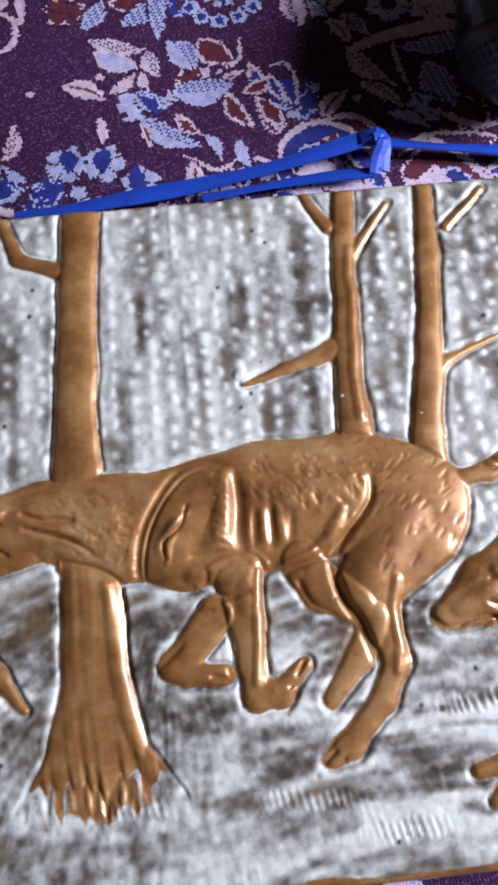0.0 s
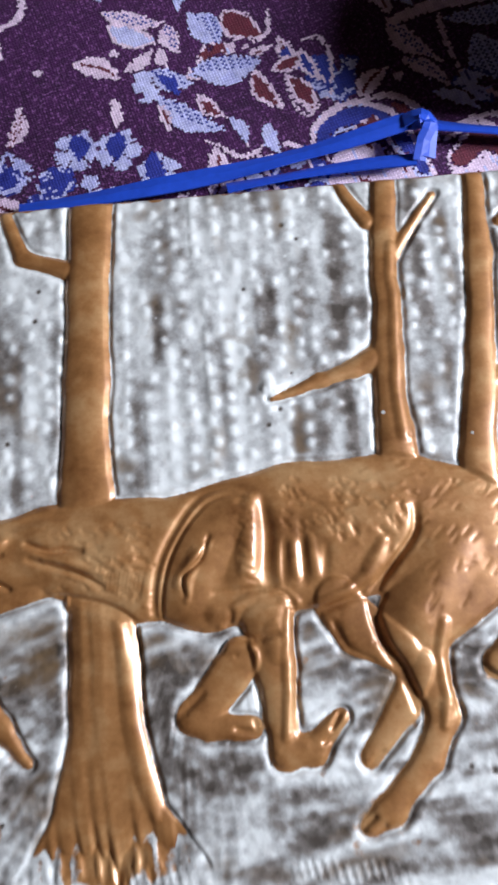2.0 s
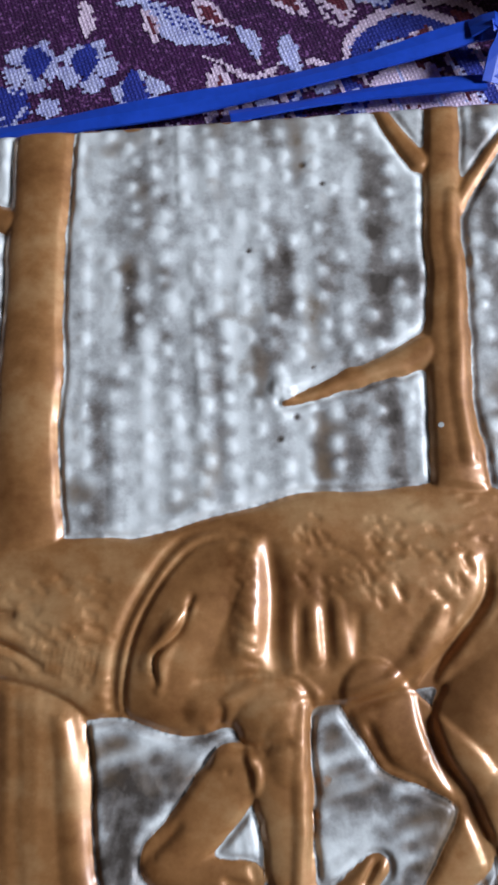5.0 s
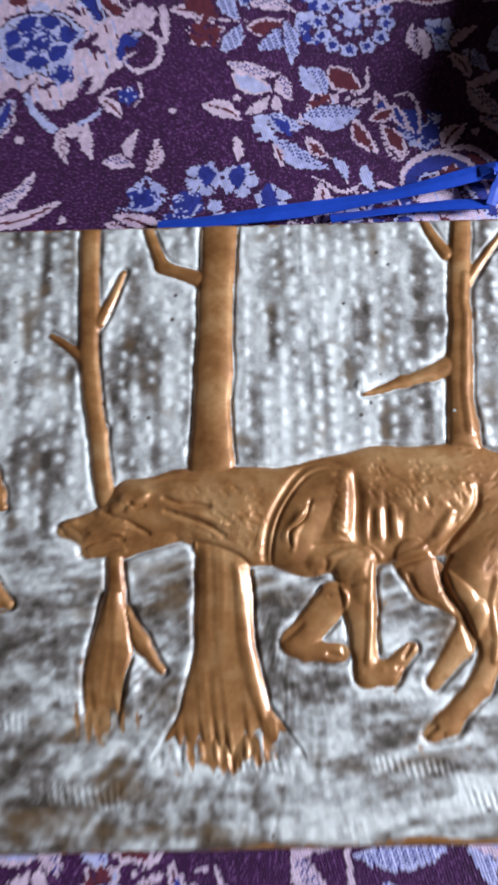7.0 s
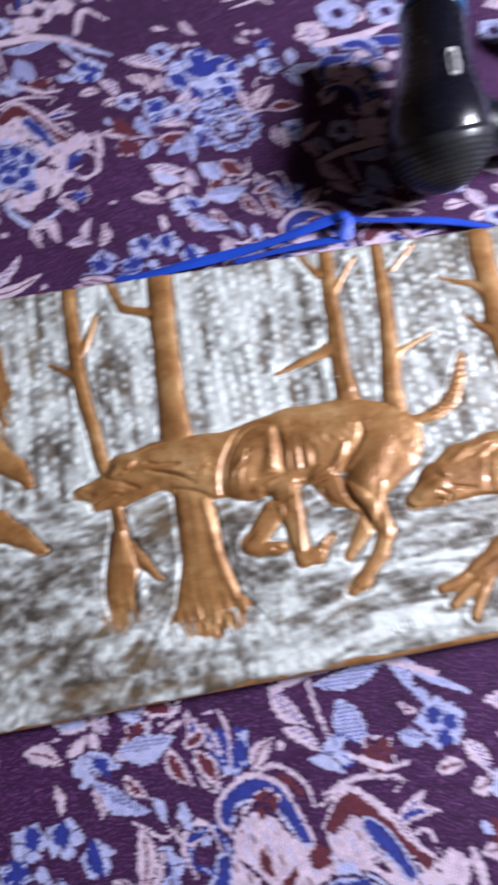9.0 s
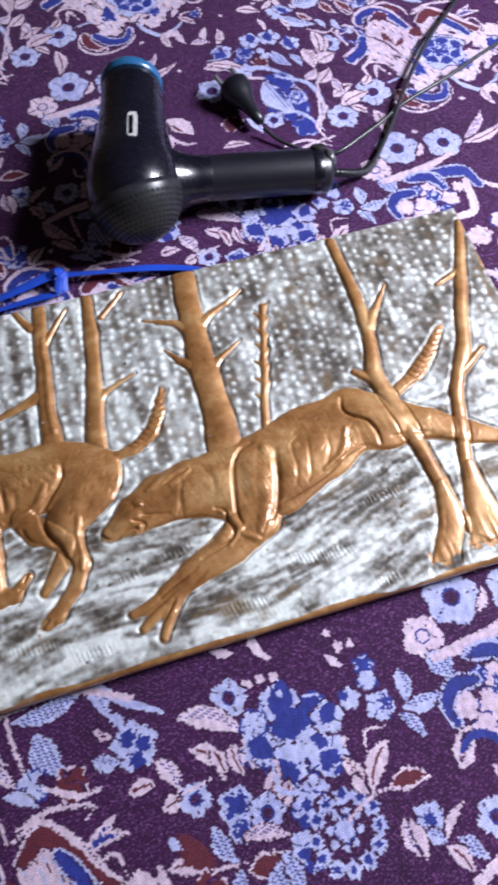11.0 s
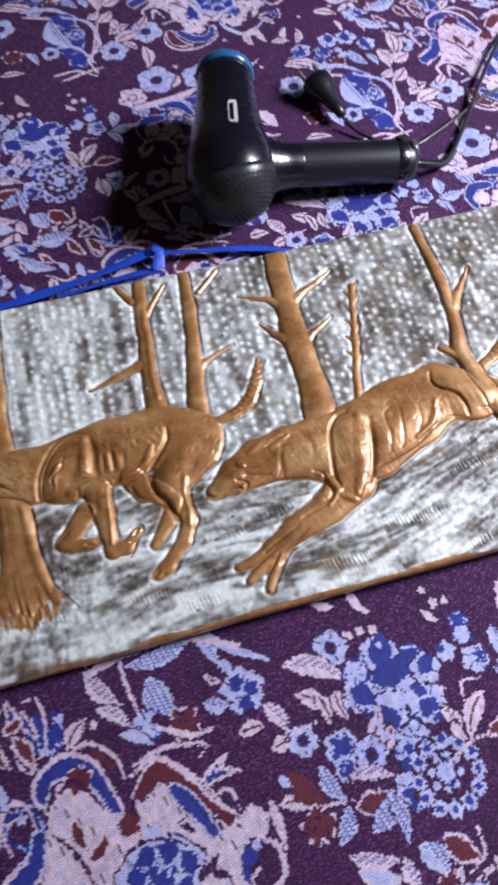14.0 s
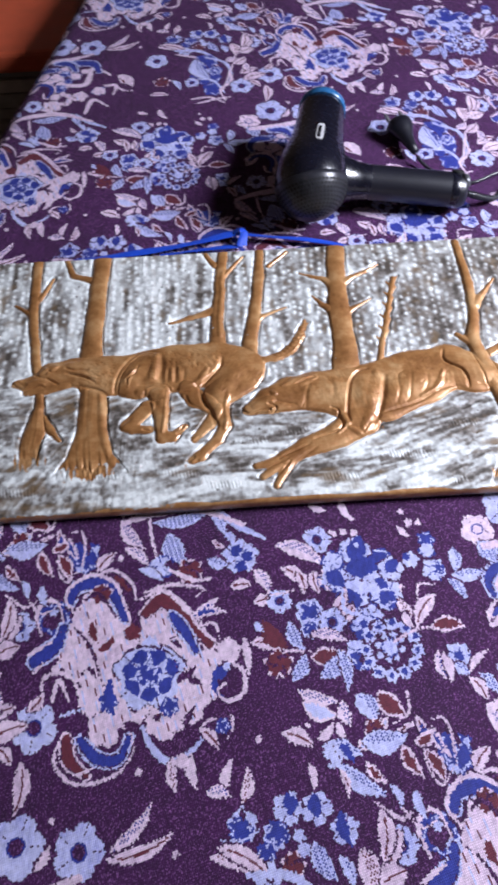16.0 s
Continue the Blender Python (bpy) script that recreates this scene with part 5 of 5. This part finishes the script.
def sheet_mesh():
    z, gilt, stroke, stain = beat_panel()
    co = np.stack((np.broadcast_to(gx, (NY, NX)) / 1000, np.broadcast_to(gy, (NY, NX)) / 1000, z / 1000), 2).reshape(-1, 3)
    co[:, 0] += 0.0075 * (1 - co[:, 1] / PH) * np.clip(1 - co[:, 0] / 0.03, 0, 1)
    co[:, 1] -= 0.0025 * np.clip(1 - co[:, 1] / 0.03, 0, 1) * np.clip(1 - co[:, 0] / 0.3, 0, 1)
    i = np.arange(NY * NX).reshape(NY, NX)
    q = np.stack((i[:-1, :-1], i[:-1, 1:], i[1:, 1:], i[1:, :-1]), 2).reshape(-1, 4)
    # the foil is folded down over the board all round
    loop = np.concatenate((i[0, :], i[1:, -1], i[-1, -2::-1], i[-2:0:-1, 0]))
    skirt = co[loop].copy()
    skirt[:, 2] = -0.0085
    k = len(co) + np.arange(len(loop))
    co = np.concatenate((co, skirt))
    q = np.concatenate((q, np.stack((loop, k, np.roll(k, -1), np.roll(loop, -1)), 1)))
    n = len(q)
    me = bpy.data.meshes.new("embossed_sheet")
    me.vertices.add(len(co))
    me.vertices.foreach_set("co", co.astype(np.float32).ravel())
    me.loops.add(4 * n)
    me.loops.foreach_set("vertex_index", q.astype(np.int32).ravel())
    me.polygons.add(n)
    me.polygons.foreach_set("loop_start", np.arange(0, 4 * n, 4, dtype=np.int32))
    me.update(calc_edges=True)
    me.shade_smooth()
    g = me.attributes.new("gilt", "FLOAT", "POINT")
    g.data.foreach_set("value", np.concatenate((gilt.ravel(), np.full(len(loop), 0.3))).astype(np.float32))
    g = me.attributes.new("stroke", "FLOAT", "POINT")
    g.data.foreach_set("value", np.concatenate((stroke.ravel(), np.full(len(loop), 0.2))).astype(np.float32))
    g = me.attributes.new("stain", "FLOAT", "POINT")
    g.data.foreach_set("value", np.concatenate((stain.ravel(), np.full(len(loop), 0.6))).astype(np.float32))
    me.materials.append(FOIL)
    return me


panel = thing("embossed_wall_panel", "silver and bronze embossed foil panel with running hounds among trees, lying on the bedspread", "wall panel", (0, 0, 0))
sheet = new("embossed_sheet", sheet_mesh())
sheet.parent, sheet.location = panel, (0, 0, TOP)
part("backing_board", box(0.009, PW - 0.002, 0.002, PH - 0.002, 0.0006, TOP - 0.0035, 0.001), BOARD, panel, "dark wooden backing board", smooth=False)

# ---- the blue hanging ribbon along the panel's far edge ----
ribbon = thing("hanging_ribbon", "bright blue satin hanging ribbon knotted beside the panel", "ribbon", (0.28, 0.30, 0.0))


def rib(*pts):
    return [(x / 1000 - 0.28, y / 1000 - 0.30, z / 1000) for x, y, z in pts]


part("strand", strip(rib((108, 283, 5), (152, 286.5, 7), (195, 291, 8), (236, 298, 9), (274, 307, 10)), 0.0085, 12), RIBBON, ribbon, smooth=False)
part("strand", strip(rib((196, 286, 5), (232, 290, 5), (256, 291, 6), (276, 290.5, 7)), 0.0070, 25), RIBBON, ribbon, smooth=False)
part("strand", strip(rib((284, 305, 9), (310, 301.5, 7), (340, 297, 6), (366, 291, 5), (388, 283, 5)), 0.0070, 20), RIBBON, ribbon, smooth=False)
knot = strip(rib((272, 306.5, 11), (279, 307, 14), (283, 304, 12), (282, 297, 10), (281, 290, 8)), 0.0066, 10)
strip(rib((276, 309, 9), (282, 302, 14), (279, 296, 12), (277, 289, 8)), 0.0058, 10, bm=knot)
strip(rib((284, 308, 9), (278, 303, 14), (275, 306, 9), (280, 309, 6)), 0.0056, 20, bm=knot)
part("knot", knot, RIBBON, ribbon, smooth=False)

# ---- the hair dryer ----
dryer = thing("hair_dryer", "black plastic hair dryer with a blue nozzle rim on the bedspread", "hair dryer", (0.352, 0.338, 0.0))
BALL = Vector((0, 0, 0.0400))
AXIS = (Vector((0.379, 0.466, 0.049)) - Vector((0.352, 0.338, 0.0400))).normalized()
TILTED = (AXIS + Vector((-0.32, 0.0, 0.46))).normalized()       # the rear cap sits askew on the barrel
back = [(-0.0335 * math.cos(a), 0.0352 * math.sin(a) + 0.0003) for a in (radians(d) for d in range(4, 74, 8))]
part("barrel", lathe(BALL, AXIS, back + [(-0.006, 0.0358), (0.004, 0.0366), (0.014, 0.0366), (0.026, 0.0346), (0.040, 0.0314), (0.055, 0.0285), (0.072, 0.0265), (0.090, 0.0252), (0.100, 0.0248), (0.1065, 0.0245), (0.1065, 0.0228), (0.075, 0.0210)]), BLACK, dryer, "glossy black barrel")
shell = [(-0.0372 * math.cos(a), 0.0372 * math.sin(a) + 0.0002) for a in (radians(d) for d in range(3, 88, 6))]
part("rear_cap", lathe(BALL, TILTED, shell + [(-0.0022, 0.0370), (-0.0019, 0.0352)]), CAP, dryer, "charcoal rear cap with air holes")
part("nozzle_rim", lathe(BALL, AXIS, [(0.1058, 0.0236), (0.1064, 0.0254), (0.112, 0.0253), (0.1145, 0.0246), (0.1145, 0.0230), (0.1065, 0.0226)]), RIM, dryer, "translucent blue nozzle rim")
# rows of air holes on the rear cap: flat black discs painting their shade
d_, s_, u_ = frame_of(TILTED)
holes = bmesh.new()
for lat in range(8, 80, 6):
    a = radians(lat)
    count = int(2 * math.pi * 0.037 * math.sin(a) / 0.0038)
    for k in range(count):
        b = 2 * math.pi * (k + 0.5 * (lat % 2)) / count
        side = s_ * math.cos(b) + u_ * math.sin(b)
        nrm = (side * math.sin(a) - d_ * math.cos(a)).normalized()
        if nrm.z < -0.35:
            continue
        c = BALL - d_ * 0.0372 * math.cos(a) + side * (0.0372 * math.sin(a) + 0.0002) + nrm * 0.0003
        e1 = nrm.cross(d_).normalized()
        e2 = nrm.cross(e1)
        holes.faces.new([holes.verts.new(c + (e1 * math.cos(t) + e2 * math.sin(t)) * 0.00142) for t in (math.pi * i / 3 for i in range(6))])
d_, s_, u_ = frame_of(AXIS)
part("vent_grille", holes, HOLE_SHADE, dryer, "small round black discs for the shade in air holes", smooth=False)["kind"] = "stuff"
HEND = Vector((0.512, 0.3375, 0.0205)) - Vector((0.352, 0.338, 0))
HDIR = HEND - (BALL + Vector((0.018, 0.014, -0.006)))
HL = HDIR.length
part("neck", lathe(BALL + Vector((0.018, 0.014, -0.006)), HDIR, [(-0.004, 0.029), (0.010, 0.0275), (0.020, 0.0228), (0.028, 0.0198), (0.036, 0.0181), (0.044, 0.0176), (0.046, 0.0170)]), BLACK, dryer)
part("handle", lathe(BALL + Vector((0.018, 0.014, -0.006)), HDIR, [(0.0275, 0.0176), (0.030, 0.0174), (0.060, 0.0176), (0.095, 0.0177), (HL - 0.014, 0.0178), (HL - 0.004, 0.0176), (HL, 0.0150), (HL + 0.0015, 0.0080)]), MATT, dryer, "smooth black handle")
part("end_cap", lathe(BALL + Vector((0.018, 0.014, -0.006)) + HDIR.normalized() * (HL - 0.0175), HDIR, [(0, 0.0176), (0.0006, 0.0179), (0.009, 0.0178), (0.0096, 0.0174)]), BLACK, dryer)
hd, hs, hu = frame_of(HDIR)
# solid black stud in the hanging hole's place, its shade put into the colour
stud = lathe(BALL + Vector((0.018, 0.014, -0.006)) + hd * (HL - 0.010) + hu * 0.0122 - hs * 0.008, hu - hs * 0.5, [(0, 0.0055), (0.0035, 0.0062), (0.0048, 0.0058), (0.0049, 0.004)], 24)
part("hanging_loop", stud, HOLE_SHADE, dryer, "black stud for the shade in the handle's hanging hole")
part("loop_clip", lathe(BALL + Vector((0.018, 0.014, -0.006)) + hd * (HL - 0.004) + hu * 0.0115, hd + hu * 0.4, [(0, 0.0072), (0.003, 0.0074), (0.006, 0.0058), (0.0068, 0.003)], 24), SEAM, dryer, "shiny dark grey end clip")
# the printed badge on the barrel
along = (d_ - u_ * 0.20).normalized()
badge_at = BALL + AXIS * 0.038 + u_ * 0.0322 + s_ * 0.004
badge = bmesh.new()
ring = []
for k in range(24):
    t = 2 * math.pi * k / 24
    cx, cy = math.copysign(min(abs(math.cos(t)) * 1.35, 1), math.cos(t)), math.copysign(min(abs(math.sin(t)) * 1.15, 1), math.sin(t))
    ring.append(s_ * cx * 0.0038 + along * cy * 0.0150)
low_ = [badge.verts.new(badge_at + p - u_ * 0.003) for p in ring]
top_ = [badge.verts.new(badge_at + p * 0.96 + u_ * 0.0006) for p in ring]
badge.faces.new(top_)
for k in range(24):
    badge.faces.new((low_[k], low_[(k + 1) % 24], top_[(k + 1) % 24], top_[k]))
bmesh.ops.recalc_face_normals(badge, faces=badge.faces[:])
part("badge", badge, LETTER, dryer, "pale oblong badge", smooth=False)
bars = bmesh.new()
for shift, half_w, half_l in ((-0.0012, 0.0016, 0.0108),):
    c = badge_at + along * shift - s_ * 0.0008 + u_ * 0.0009
    p, q = s_ * half_w, along * half_l
    bars.faces.new([bars.verts.new(c + e) for e in (-p - q, p - q, p + q, -p + q)])
part("badge_print", bars, BLACK, dryer, "illegible dark print", smooth=False)

# ---- its cord and plug ----
cord = thing("power_cord", "thin black flex running from the dryer over the bedspread", "power cord", (0.54, 0.36, 0.0))


def run(*pts):
    return [(x / 1000 - 0.54, y / 1000 - 0.36, z / 1000) for x, y, z in pts]


sl = curve_points(run((506, 336.5, 20), (519, 334.5, 18.5), (534, 336, 12), (548, 341, 6), (560, 351, 4.5)), 0.0016)
sleeve = part("strain_relief", tube(run((506, 336.5, 20), (519, 334.5, 18.5), (534, 336, 12), (548, 341, 6), (560, 351, 4.5)), 0.0028), RUBBER, cord, "ribbed black rubber sleeve")
for i in range(0, len(sl) - 2, 2):
    part("rib", lathe(sl[i], sl[i + 1] - sl[i], [(0, 0.0026), (0.0004, 0.0042 - 0.00004 * i), (0.0012, 0.0042 - 0.00004 * i), (0.0016, 0.0026)], 14), RUBBER, sleeve)
part("flex", tube(run((506, 336.5, 20), (519, 334.5, 18.5), (534, 336, 12), (548, 341, 6), (564, 357, 3.4), (589, 388, 3.2), (615, 424, 5.5), (656, 474, 6), (705, 522, 3.5), (760, 570, 3), (830, 600, 3)), 0.0019), RUBBER, cord)
part("flex", tube(run((478, 410, 9), (489, 397, 4), (510, 378, 3), (532, 371, 3), (556, 381, 3), (582, 394, 3), (612, 411, 3), (660, 430, 3), (720, 457, 3), (765, 470, 3), (850, 500, 3)), 0.0017), RUBBER, cord)
plug = thing("mains_plug", "black two-pin mains plug lying on its side", "plug", (0.48, 0.43, 0.0))
PD = Vector((-0.012, 0.045, 0.004))
part("plug_body", lathe((-0.003, -0.014, 0.0105), PD, [(0, 0.0042), (0.010, 0.0055), (0.022, 0.0075), (0.030, 0.0105), (0.037, 0.0138), (0.046, 0.0142), (0.048, 0.0128)], 28, squash=0.85), MATT, plug)
pd, ps, pu = frame_of(PD)
for e in (-1, 1):
    part("pin", lathe(Vector((-0.003, -0.014, 0.0105)) + pd * 0.047 + ps * 0.0085 * e, PD, [(0, 0.0020), (0.016, 0.0020), (0.018, 0.0012)], 12), STEEL, plug, "metal contact pin")

# ---- boards stacked beside the bed under a red one ----
pile = thing("board_stack", "grey weathered boards stacked beside the bed under a red lacquered board", "board stack", (-0.25, 0.98, RZ0))
GREY = plain("grey_weathered_board", (0.30, 0.27, 0.22), 0.75, 0, 25, 0.5, 0.001)
lay = random.Random(12)
high = 0.002
while high < 0.385:
    thick = min(0.018 + 0.016 * lay.random(), 0.40 - high)
    e = [0.012 * lay.random() for k in range(4)]
    part("board", box(-0.285 + e[0], 0.292 - e[1], -0.185 + e[2], 0.285 - e[3], high, high + thick - 0.003, 0.002), (WOOD, GREY, GREY)[lay.randrange(3)], pile, smooth=False)
    high += thick
part("red_board", box(-0.29, 0.30, -0.19, 0.29, high - 0.001, 0.43, 0.006), RED, pile, "red lacquered board", smooth=False)
